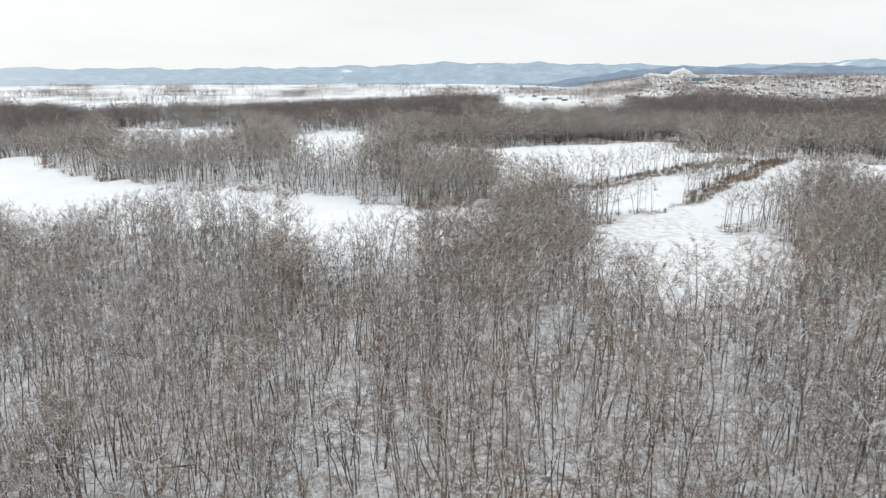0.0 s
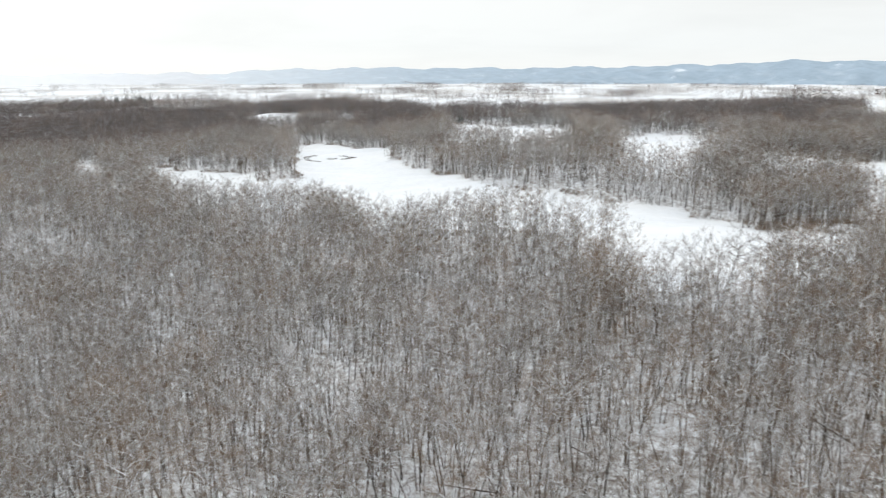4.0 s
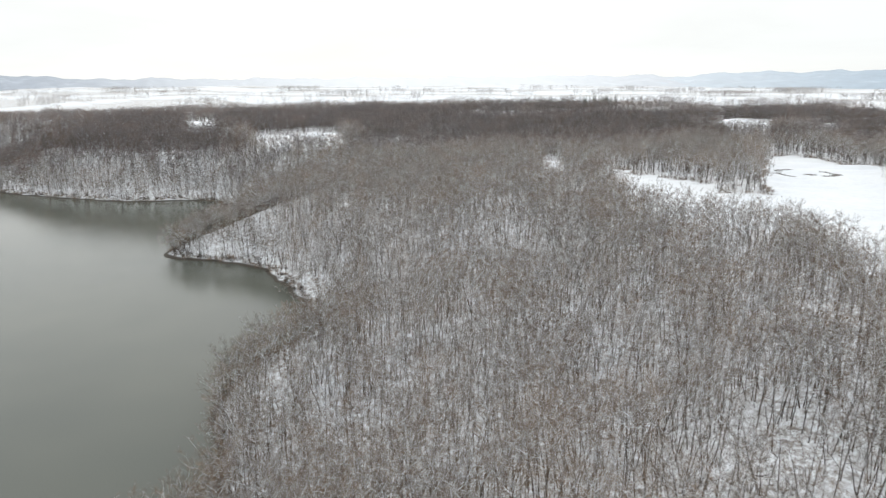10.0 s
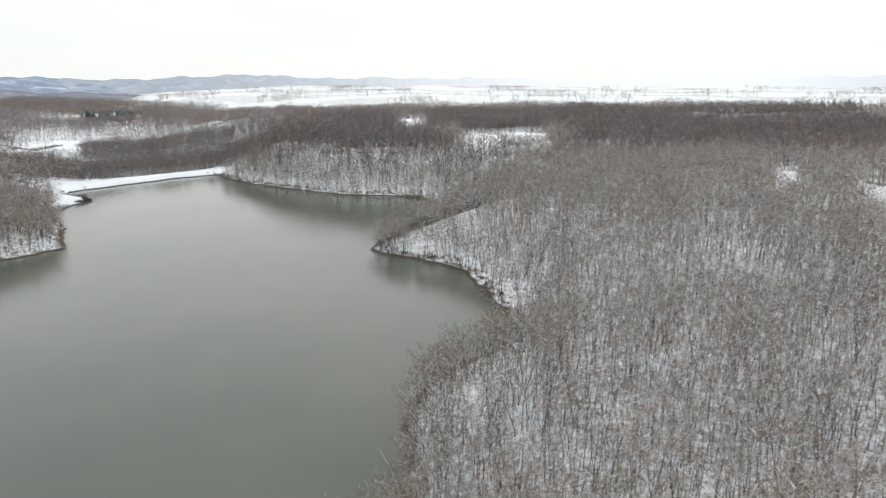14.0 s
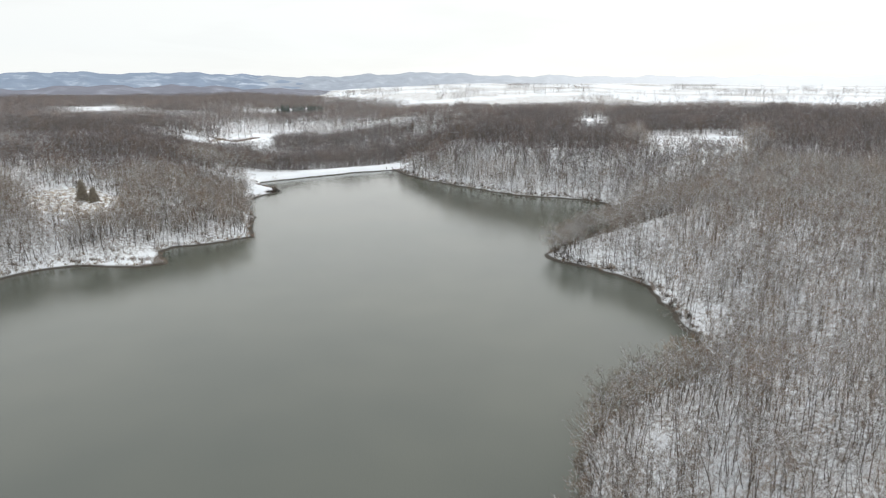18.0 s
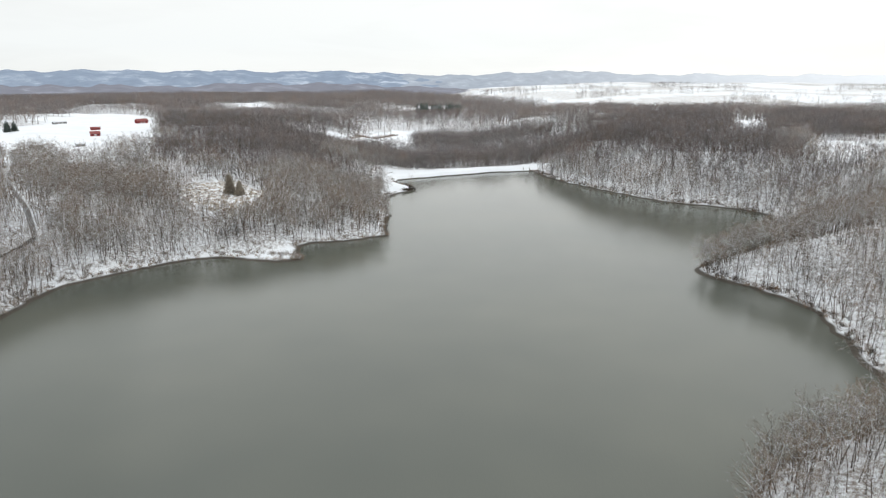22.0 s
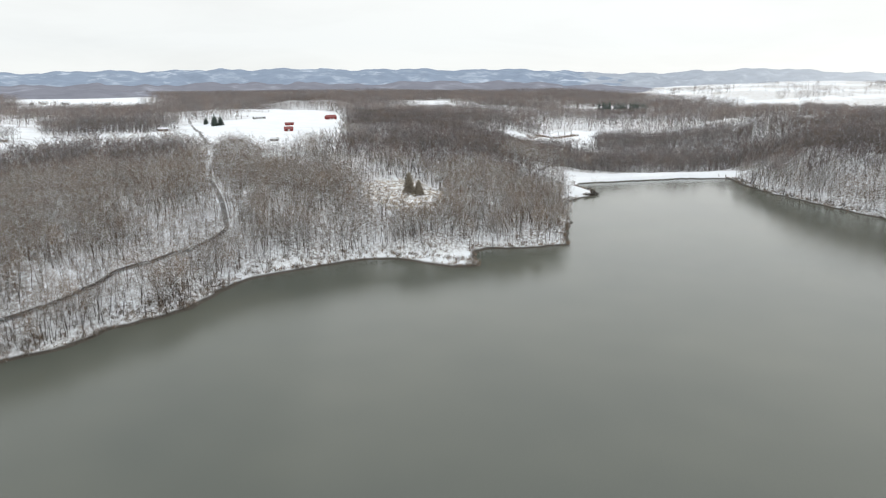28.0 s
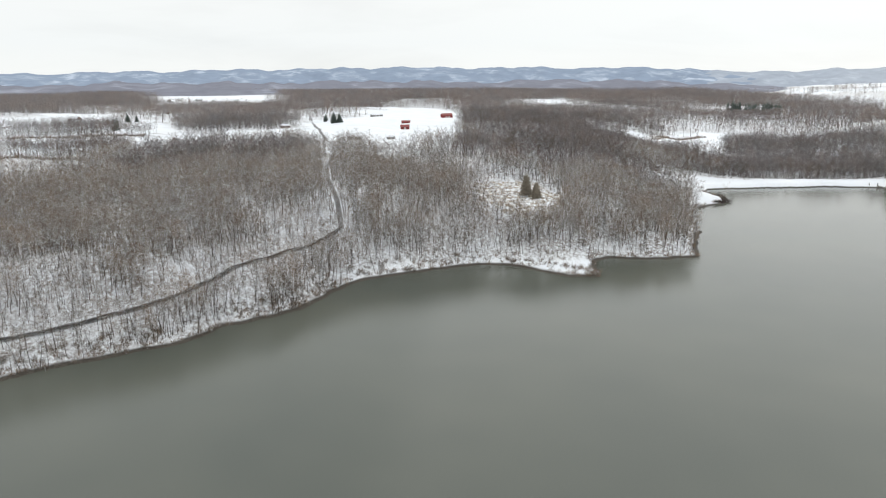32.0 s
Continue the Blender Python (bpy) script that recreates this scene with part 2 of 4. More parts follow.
WEST_SHORE = [(-205, -268), (-231, -261), (-265, -247), (-290, -235), (-316, -235), (-340, -224), (-365, -229), (-390, -232), (-406, -227), (-429, -211), (-449, -198), (-460, -186), (-464, -170), (-459, -144), (-466, -130), (-468, -128), (-470, -128), (-484, -136), (-503, -147), (-516, -118), (-537, -95), (-538, -95), (-560, -103), (-606, -112), (-668, -137), (-700, -128), (-722, -117), (-723, -118), (-742, -127), (-750, -142), (-775, -153), (-786, -150)]


def inside(x, y, outline):
    """Which of the points lie within the closed outline."""
    hit = np.zeros(x.shape, bool)
    for (x0, y0), (x1, y1) in zip(outline, outline[1:] + outline[:1]):
        if y0 != y1:
            hit ^= ((y0 > y) != (y1 > y)) & (x < (x1 - x0) * (y - y0) / (y1 - y0) + x0)
    return hit


def away(x, y, line):
    """The distance of the points from a line of plan points."""
    best = np.full(x.shape, 1e9)
    for (x0, y0), (x1, y1) in zip(line, line[1:]):
        dx, dy = x1 - x0, y1 - y0
        k = np.clip(((x - x0) * dx + (y - y0) * dy) / (dx * dx + dy * dy + 1e-9), 0, 1)
        best = np.minimum(best, np.hypot(x - x0 - k * dx, y - y0 - k * dy))
    return best


def rounded(line, times=2):
    """The closed outline with its corners cut, as a shore has."""
    for _ in range(times):
        line = [p for a, b in zip(line, line[1:] + line[:1]) for p in ((a[0] * .75 + b[0] * .25, a[1] * .75 + b[1] * .25), (a[0] * .25 + b[0] * .75, a[1] * .25 + b[1] * .75))]
    return line


# stretches of bank where trees hang over the water, water on their left
NEAR_BANK = [(-186, 44), (-196, 56), (-212, 65), (-234, 70), (-255, 74), (-274, 83), (-291, 97), (-304, 118)]
POINT_BANK = [(-460, 114), (-472, 101), (-484, 97), (-500, 102), (-515, 114)]
LAKE = rounded(EAST_SHORE + WEST_SHORE, 1)


def waves(x, y, size, seed):
    """Smooth uneven waves between about -1 and 1."""
    rng, total = np.random.RandomState(seed), 0
    for _ in range(7):
        a, p, k = rng.rand() * 6.28, rng.rand() * 6.28, (0.6 + rng.rand()) * 6.28 / size
        total = total + np.sin((x * math.cos(a) + y * math.sin(a)) * k + p + 0.8 * np.sin((y * math.cos(a) - x * math.sin(a)) * k * 0.7 + p * 2))
    return total / 3.2


def land(x, y):
    """The height of the ground."""
    x, y = np.asarray(x, float), np.asarray(y, float)
    top, low = 22 * 1e-12 + 0 * x, 1e-12 + 0 * x
    for px, py, pz in EAST_RIDGE + FAR_EAST + WEST_HILLS:
        w = 1 / ((x - px) ** 2 + (y - py) ** 2 + 45 ** 2) ** 2
        top, low = top + w * pz, low + w
    base, r = top / low, np.hypot(x + 60, y - 30)
    base = base + waves(x, y, 90, 3) * 1.2 + waves(x, y, 33, 4) * 0.45
    turn = np.degrees(np.arctan2(-(x + 60), y - 30))
    west = np.clip((turn - 88) / 14, 0, 1)
    base = base + (waves(x, y, 430, 6) * 6.0 + waves(x, y, 170, 11) * 2.0) * np.clip((r - 560 - 650 * west) / 500, 0, 1)
    far = np.clip((r - 1450) / 650, 0, 1)
    far = far * far * (3 - 2 * far) * (1 - west) + west * np.clip((r - 1800) / 1500, 0, 1)
    base = base * (1 - far) + far * (32 - 35 * west + np.clip((r - 2500) / 1800, 0, 1) * 8 + waves(x, y, 900, 5) * 2.5)
    base = base + np.clip((r - 1900) / 1450, 0, 1) * np.clip((-12 - turn) / 6, 0, 1) * 54
    shore = np.where(inside(x, y, LAKE), -1, 1) * away(x, y, LAKE + LAKE[:1])
    shore = shore + (waves(x, y, 19, 9) * 1.1 + waves(x, y, 50, 10) * 1.0) * np.clip(1.3 - np.abs(shore) / 30, 0, 1)
    s = np.clip(shore / 75, 0, 1)
    bank = np.clip(shore * 0.22, -5, 3.0) + 0.25 + 0.35 * waves(x, y, 22, 8) * np.clip(shore / 6, 0, 1)
    z = np.where(shore > 0, bank + (base - 3.2) * s * s * (3 - 2 * s), bank)
    spit = away(x, y, [(-470, -131), (-486, -139), (-470, -160)])
    z = np.where((spit < 14) & (shore > 0), np.minimum(z, 1.2), z)
    dam = away(x, y, [(-745, -172), (-790, -155), (-886, -27), (-905, 0)])
    z = np.where(shore > -4, np.maximum(z, np.clip(7.0 - dam * 0.45, -9, 3.6)), z)
    return z


# clearings in the woods, as plan outlines
POND_FIELD = [(-455, 421), (-382, 389), (-343, 389), (-310, 380), (-291, 364), (-264, 368), (-304, 418), (-394, 541), (-345, 537), (-278, 509), (-241, 447), (-224, 431), (-189, 407), (-145, 371), (-112, 366), (-77, 358), (-63, 343), (-38, 349), (-24, 194), (-31, 193), (-45, 207), (-58, 259), (-95, 268), (-148, 285), (-168, 281), (-199, 316), (-223, 316), (-250, 312), (-282, 302), (-331, 328)]
RIDGE_STRIP = [(-127, 371), (-77, 357), (-36, 349), (-12, 334), (8, 316), (27, 302), (22, 248), (8, 220), (-5, 216), (-19, 206), (-28, 197), (-43, 218), (-57, 264), (-93, 272)]
RIDGE_CLEARING = [(59, 273), (74, 273), (94, 279), (112, 308), (107, 284), (108, 268), (119, 258), (130, 243), (101, 186), (80, 160), (66, 164), (53, 168), (45, 180)]
RIDGE_TRACK = [(96, 279), (110, 310), (142, 336), (187, 384), (206, 362), (166, 318), (137, 287), (115, 270)]
TOP_FIELD = [(190, 387), (212, 418), (247, 384), (287, 381), (200, 265), (181, 281), (194, 329), (189, 356), (181, 364)]
FAR_FIELD = [(-27, 508), (37, 506), (91, 490), (128, 486), (171, 505), (158, 458), (159, 429), (199, 436), (192, 394), (160, 352), (139, 330), (123, 335), (96, 285), (65, 284), (49, 318), (33, 348), (34, 405), (0, 430), (-20, 450)]
BACK_FIELD = [(-130, 646), (-108, 664), (-65, 654), (-43, 629), (-35, 515), (-45, 389), (-80, 409)]
THIN_FIELD = [(-342, 759), (-296, 793), (-215, 748), (-171, 678), (-116, 452), (-181, 496), (-218, 487)]
TAN_FIELD = [(128, 1748), (232, 1819), (420, 1895), (330, 1130), (195, 744), (64, 718)]
BOWL_FIELD = [(-881, 262), (-856, 310), (-869, 333), (-807, 344), (-670, 289), (-691, 238), (-728, 222)]
BOWL_FIELD_2 = [(-1166, 235), (-1248, 280), (-1158, 295), (-910, 235), (-939, 195)]
NOTCH_FIELD = [(-514, 413), (-491, 417), (-397, 336), (-407, 326)]
FIELD_R1 = [(-776, 936), (-646, 835), (-588, 839), (-466, 655), (-519, 635)]
FIELD_R2 = [(-550, 853), (-531, 872), (-413, 676), (-424, 658)]
MEADOW = [(-1085, -338), (-1075, -316), (-1119, -311), (-1205, -308), (-1299, -313), (-1319, -283), (-1335, -251), (-1322, -230), (-1241, -219), (-1055, -195), (-1003, -212), (-1011, -248), (-939, -253), (-1008, -291)]
CONIFER_GLADE = [(-568, -266), (-591, -249), (-599, -230), (-566, -193), (-545, -182), (-510, -181), (-508, -193), (-511, -214), (-518, -233)]
FARM_FIELD = [(-930, -795), (-971, -742), (-1171, -855), (-1450, -960), (-1228, -698), (-1120, -581), (-767, -400), (-673, -352), (-620, -348), (-572, -343), (-589, -377), (-605, -425), (-575, -410), (-618, -476), (-630, -541), (-607, -541), (-586, -634), (-552, -705), (-498, -744), (-446, -763), (-527, -947), (-588, -917), (-631, -834), (-701, -788), (-725, -776), (-725, -776), (-800, -690)]
VALLEY_STRIP = [(-563, -681), (-596, -671), (-623, -646), (-559, -614), (-529, -619)]
NEAR_PASTURE = [(-442, -735), (-485, -661), (-498, -621), (-431, -540), (-410, -541), (-378, -590)]
FARM_YARD = [(-691, -1282), (-773, -1270), (-832, -1291), (-969, -1377), (-778, -1056), (-693, -945), (-648, -947), (-606, -950), (-562, -996)]
HILL_FIELD = [(-1858, -2547), (-2137, -2571), (-2193, -2164), (-1765, -1692), (-1403, -1400), (-1134, -1270), (-1283, -1659)]
HILL_FIELD_2 = [(-743, -985), (-821, -1033), (-785, -914), (-691, -790), (-647, -815)]
WEST_FAR = [(-3313, -1690), (-3467, -1611), (-3462, -1338), (-2988, -1159), (-2857, -1316)]
SMALL_FIELD = [(-1433, -214), (-1515, -205), (-1527, -187), (-1438, -180)]
SNOW_WOOD = [(-1926, -908), (-2130, -888), (-1512, -600), (-1457, -657)]

ROAD_LOW = [(-205, -296), (-241, -279), (-260, -274), (-280, -267), (-298, -262), (-319, -263), (-340, -267), (-370, -269), (-404, -269), (-426, -270)]
ROAD_HIGH = [(-426, -270), (-436, -280), (-457, -303), (-490, -338), (-533, -379), (-561, -400), (-600, -430), (-632, -457), (-698, -536), (-852, -694), (-1022, -867)]
# gaps cut in the woods so the evergreen groves show from the camera
GROVE_GAP = [(-1775, -365), (-1665, -350), (-1665, -215), (-1775, -215)]
PINE_GAP = [(-1215, 925), (-1060, 1040), (-1020, 1000), (-1170, 890)]
CLEARINGS = [POND_FIELD, RIDGE_STRIP, RIDGE_CLEARING, RIDGE_TRACK, TOP_FIELD, FAR_FIELD, BACK_FIELD, THIN_FIELD, TAN_FIELD, BOWL_FIELD, BOWL_FIELD_2, GROVE_GAP, PINE_GAP, NOTCH_FIELD, FIELD_R1, FIELD_R2, MEADOW, CONIFER_GLADE, FARM_FIELD, VALLEY_STRIP, NEAR_PASTURE, FARM_YARD, HILL_FIELD, HILL_FIELD_2, WEST_FAR, SMALL_FIELD, SNOW_WOOD]


HEDGES = [[(40, 350), (110, 368), (182, 402)], [(118, 318), (152, 352), (196, 398)], [(-8, 320), (45, 338)], [(-1095, -300), (-1190, -292), (-1260, -272)], [(-425, -770), (-470, -690), (-490, -650), (-512, -612), (-532, -575)], [(-520, -950), (-572, -892), (-625, -850), (-672, -815)], [(-640, -640), (-600, -600), (-575, -560)]]


def bearing(x, y):
    """Degrees left of +y, and metres, from the middle of the flight."""
    return np.degrees(np.arctan2(-(x + 60), y - 30)), np.hypot(x + 60, y - 30)


def open_plain(x, y):
    """The broad farmed plain beyond the woods."""
    turn, r = bearing(x, y)
    start = np.interp(turn, [-40, -24, -20, -9, -3, 3, 12, 17, 29, 36, 46, 56, 66, 76, 84, 90, 95, 104, 112, 180], [1250, 1060, 1000, 960, 930, 880, 860, 980, 1270, 1480, 1330, 1480, 1720, 1560, 1720, 1560, 2150, 3100, 6000, 6000]) + waves(x, y, 500, 21) * 90 + waves(x, y, 170, 22) * 45
    return r > start


def wooded(x, y):
    """Where trees stand."""
    true_x, true_y = x, y
    far = np.clip((np.hypot(x + 60, y - 30) - 560) / 900, 0, 1)
    x, y = x + 4.0 * waves(x, y, 34, 61) + 1.5 * waves(x, y, 13, 62) + far * 26 * waves(x, y, 95, 66), y + 4.0 * waves(x, y, 31, 63) + 1.5 * waves(x, y, 12, 64) + far * 26 * waves(x, y, 110, 67)
    out = ~inside(true_x, true_y, LAKE) & (away(true_x, true_y, LAKE + LAKE[:1]) > 1.2)
    for c in CLEARINGS:
        out &= ~inside(x, y, c)
    for road, half in ((ROAD_LOW, 3.3), (ROAD_HIGH, 2.8)):
        out &= away(true_x, true_y, road) > half
    out &= away(x, y, [(-740, -168), (-790, -155), (-886, -27)]) > 24
    out &= away(x, y, [(-745, -150), (-705, -124), (-720, -120)]) > 13
    out &= away(true_x, true_y, [(-468, -129), (-484, -138), (-470, -156)]) > 13
    out &= away(true_x, true_y, [(-415, -222), (-429, -211), (-449, -198), (-460, -186), (-464, -170), (-459, -144)]) > 9 + 2.5 * waves(true_x, true_y, 17, 65)
    for hedge in HEDGES:
        out |= away(x, y, hedge) < 5.5
    plain_land = open_plain(x, y)
    turn, r = bearing(x, y)
    hedges = plain_land & (r > 1350) & (np.abs(waves(x, y, 700, 31)) < 0.05)
    copses = plain_land & (r > 1350) & ((waves(x, y, 420, 32) > 0.95) & (waves(x, y, 90, 33) > -0.3))
    gardens = plain_land & (turn < -13) & (r > 1750) & (waves(x, y, 130, 34) > -0.25)
    lowland = plain_land & (turn > -14) & (turn < 40) & (r > 1500) & (np.sin(r / 120 + 1.6 * waves(x, y, 800, 35)) > 0.72) & (waves(x, y, 380, 36) > 0.05)
    return out & (~plain_land | hedges | copses | gardens | lowland)


# ---------------------------------------------------------------- ground
def spread(low, high, step, far):
    inner = list(np.arange(low, high + 0.1, step))
    down, up, d = [low], [high], step
    while down[-1] > -far or up[-1] < far:
        d *= 1.085
        down.append(max(down[-1] - d, -far))
        up.append(min(up[-1] + d, far))
    return np.array(sorted(set(down[1:] + inner + up[1:])))


def mesh_from(name, co, tris, mat, sides=3, tints=None):
    """One mesh object from arrays of corners and faces."""
    me = bpy.data.meshes.new(name)
    n = len(tris)
    me.vertices.add(len(co))
    me.vertices.foreach_set("co", np.asarray(co, np.float32).ravel())
    me.loops.add(n * sides)
    me.loops.foreach_set("vertex_index", np.asarray(tris, np.int32).ravel())
    me.polygons.add(n)
    me.polygons.foreach_set("loop_start", np.arange(n, dtype=np.int32) * sides)
    for key, values in (tints or {}).items():
        me.attributes.new(key, "FLOAT", "POINT").data.foreach_set("value", np.asarray(values, np.float32))
    for one in mat if isinstance(mat, list) else [mat]:
        me.materials.append(one)
    me.update(calc_edges=True)
    return me


gx, gy = spread(-920, 290, 4.2, 4950), spread(-420, 620, 4.2, 4950)
X, Y = np.meshgrid(gx, gy)
X, Y = X.ravel(), Y.ravel()
Z = land(X, Y)
W = wooded(X, Y)
turns, ranges = bearing(X, Y)
rough_grass = np.where(inside(X, Y, CONIFER_GLADE), 1.7, 0) + np.where(inside(X, Y, TAN_FIELD), 0.6, 0) + np.where(inside(X, Y, NEAR_PASTURE), 0.85, 0) + np.where(inside(X, Y, RIDGE_CLEARING), 0.3, 0)
rough_grass += np.where(open_plain(X, Y) & (np.sin(ranges / 95 + 2.2 * waves(X, Y, 900, 41)) + 0.5 * waves(X, Y, 300, 42) > 0.25), 0.85, 0)
rough_grass += np.where(~W & (ranges < 1100), 0.07, 0)
rough_grass += np.where((turns < -11) & (ranges > 2150), 0.45, 0)
nx = len(gx)
i = (np.arange(len(gy) - 1)[:, None] * nx + np.arange(nx - 1)[None, :]).ravel()
ground_mesh = mesh_from("ground", np.stack([X, Y, Z], -1), np.stack([i, i + 1, i + nx + 1, i + nx], -1), SNOW_GROUND, 4, {"woods": W * np.where(((Y < -60) & (ranges < 700)) | ((X < -480) & (ranges < 1100)), 1.5, 1.0), "stubble": rough_grass, "shore": away(X, Y, LAKE + LAKE[:1]) < 16})
ground_mesh.polygons.foreach_set("use_smooth", np.ones(len(i), bool))
ground = tagged(new("ground", ground_mesh), "snow-covered rolling land with woods and open fields", "ground", kind="structure")

# the lake: one sheet of water that ends under its banks
bm = bmesh.new()
verts = []
for (x0, y0), (x, y), (x1, y1) in zip(LAKE[-1:] + LAKE[:-1], LAKE, LAKE[1:] + LAKE[:1]):
    side = Vector((y1 - y0, x0 - x1)).normalized() * 4.5
    out = 1 if not inside(np.array([x + side.x * 0.3]), np.array([y + side.y * 0.3]), LAKE)[0] else -1
    verts.append(bm.verts.new((x + out * side.x, y + out * side.y, 0)))
bmesh.ops.triangulate(bm, faces=[bm.faces.new(verts)])
for v in bm.verts:
    v.co.z = 0.0
lake_mesh = bpy.data.meshes.new("lake")
bm.to_mesh(lake_mesh)
bm.free()
lake_mesh.materials.append(WATER)
tagged(new("water", lake_mesh), "calm grey-green lake water with faint ripples", "lake", kind="structure")


# ---------------------------------------------------------------- far hills
def hills(name, label, low, high, crest, mat, seed, first=3350, deep=1350):
    """A range of hills between two bearings, with spurs and hollows."""
    steps = np.radians(np.arange(low, high + 0.01, 0.22))
    rows = np.linspace(0, 1, 22)
    A, V = np.meshgrid(steps, rows)
    A, V = A.ravel(), V.ravel()
    R = first + V * deep
    top = np.interp(np.degrees(A), *crest)
    x, y = -60 - np.sin(A) * R, 30 + np.cos(A) * R
    rise = np.sin(np.clip(V / 0.78, 0, 1) * math.pi / 2) ** 1.7
    edge = np.clip(np.minimum(np.degrees(A) - low, high - np.degrees(A)) / 14, 0, 1)
    deg = np.degrees(A)
    crest_wave = 4.5 * np.sin(deg * 1.7 + seed) + 3.5 * np.sin(deg * 0.83 + seed * 2) + 2 * np.sin(deg * 4.1 + seed * 3)
    fold = waves(x, y, 330, seed)
    spur = np.abs(fold) ** 0.8
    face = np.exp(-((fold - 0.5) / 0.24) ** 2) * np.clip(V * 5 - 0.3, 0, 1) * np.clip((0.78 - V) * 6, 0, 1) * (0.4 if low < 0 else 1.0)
    # painted haze by bearing, thickest toward the sun
    haze = np.interp(deg, [-20, 10, 25, 40, 52, 66, 78, 88, 97, 104], [0, 0.03, 0.12, 0.5, 0.84, 0.86, 0.55, 0.2, 0.04, 0])
    z = -8 + (top + crest_wave) * edge * rise * (1 - 0.42 * spur * np.clip(1.05 - V / 0.8, 0, 1)) + 2.5 * waves(x, y, 110, seed + 2) * rise
    n = len(steps)
    i = (np.arange(len(rows) - 1)[:, None] * n + np.arange(n - 1)[None, :]).ravel()
    me = mesh_from(name, np.stack([x, y, z], -1), np.stack([i, i + n, i + n + 1, i + 1], -1), mat, 4, {"face": face, "haze": haze})
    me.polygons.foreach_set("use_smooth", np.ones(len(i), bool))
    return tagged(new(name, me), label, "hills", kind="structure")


# each range is tinted blue, violet or pale: haze put into its base colour
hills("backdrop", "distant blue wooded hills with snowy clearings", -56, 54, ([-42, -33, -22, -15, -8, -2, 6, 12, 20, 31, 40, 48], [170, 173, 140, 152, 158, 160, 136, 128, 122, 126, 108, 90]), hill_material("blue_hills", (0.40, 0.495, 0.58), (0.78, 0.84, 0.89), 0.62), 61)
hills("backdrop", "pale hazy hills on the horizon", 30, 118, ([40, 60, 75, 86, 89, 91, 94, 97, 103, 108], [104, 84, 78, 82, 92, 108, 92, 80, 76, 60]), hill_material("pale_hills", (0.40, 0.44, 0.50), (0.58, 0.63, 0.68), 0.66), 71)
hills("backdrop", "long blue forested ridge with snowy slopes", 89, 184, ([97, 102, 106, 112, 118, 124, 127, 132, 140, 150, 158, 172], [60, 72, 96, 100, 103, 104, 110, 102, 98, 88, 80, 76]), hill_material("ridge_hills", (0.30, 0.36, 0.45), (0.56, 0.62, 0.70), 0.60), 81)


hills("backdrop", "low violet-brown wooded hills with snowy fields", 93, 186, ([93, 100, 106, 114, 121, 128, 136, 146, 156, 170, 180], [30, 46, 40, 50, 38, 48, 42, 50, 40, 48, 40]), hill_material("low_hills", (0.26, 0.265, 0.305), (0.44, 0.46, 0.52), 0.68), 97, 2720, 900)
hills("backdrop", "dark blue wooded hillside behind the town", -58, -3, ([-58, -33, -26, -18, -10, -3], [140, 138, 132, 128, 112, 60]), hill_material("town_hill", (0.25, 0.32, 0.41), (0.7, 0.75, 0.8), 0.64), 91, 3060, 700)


# ---------------------------------------------------------------- trees
def tube(path, radii, sides):
    """A tapered tube along a path: corners and triangles."""
    co, tris = [], []
    path = [Vector(p) for p in path]
    for k, p in enumerate(path):
        d = (path[min(k + 1, len(path) - 1)] - path[max(k - 1, 0)]).normalized()
        u = d.orthogonal().normalized()
        w = d.cross(u)
        for s in range(sides):
            ang = 6.2832 * s / sides
            co.append(p + (u * math.cos(ang) + w * math.sin(ang)) * radii[k])
    for k in range(len(path) - 1):
        for s in range(sides):
            q = (s + 1) % sides
            i0, i1, j0, j1 = k * sides + s, k * sides + q, (k + 1) * sides + s, (k + 1) * sides + q
            tris += [(i0, i1, j1), (i0, j1, j0)]
    return co, tris


def blade(rng, base, way, length, width):
    """A thin tapering twig: one triangle."""
    side = way.cross(Vector((rng.uniform(-1, 1), rng.uniform(-1, 1), rng.uniform(-1, 1)))).normalized() * width / 2
    return [base - side, base + side, base + way * length]


class Bits:
    """Collects corners and triangles of one part."""

    def __init__(self):
        self.co, self.tris = [], []

    def add(self, co, tris):
        n = len(self.co)
        self.co += [tuple(c) for c in co]
        self.tris += [tuple(v + n for v in t) for t in tris]

    def arrays(self):
        return np.array(self.co, float).reshape(-1, 3), np.array(self.tris, int).reshape(-1, 3)


def strip(rng, points, width):
    """A tapering flat band along a crooked path."""
    side = (points[-1] - points[0]).cross(Vector((rng.uniform(-1, 1), rng.uniform(-1, 1), rng.uniform(-1, 1)))).normalized() * width / 2
    co, tris, n = [], [], len(points) - 1
    for k, p in enumerate(points[:-1]):
        co += [p - side * (1 - 0.75 * k / n), p + side * (1 - 0.75 * k / n)]
        tris += [(2 * k, 2 * k + 1, 2 * k + 2)] if k == n - 1 else [(2 * k, 2 * k + 1, 2 * k + 3), (2 * k, 2 * k + 3, 2 * k + 2)]
    return co + [points[-1]], tris


def on_path(points, f):
    """The place at a share of a path of evenly spaced points."""
    f = min(max(f, 0.0), 0.999) * (len(points) - 1)
    return points[int(f)].lerp(points[int(f) + 1], f - int(f))


def jitter(rng, much):
    return Vector((rng.gauss(0, much), rng.gauss(0, much), rng.gauss(0, much)))


# limbs, branches on a limb, twigs on a branch, twig width and length, saplings
TREE_PLAN = {3: (11, 5, 13, 0.026, 1.7, 8), 2: (10, 4, 12, 0.037, 1.7, 7), 1.5: (9, 3, 8, 0.065, 1.8, 5), 1: (8, 0, 13, 0.17, 1.8, 2), 0.7: (7, 0, 7, 0.36, 2.4, 0)}


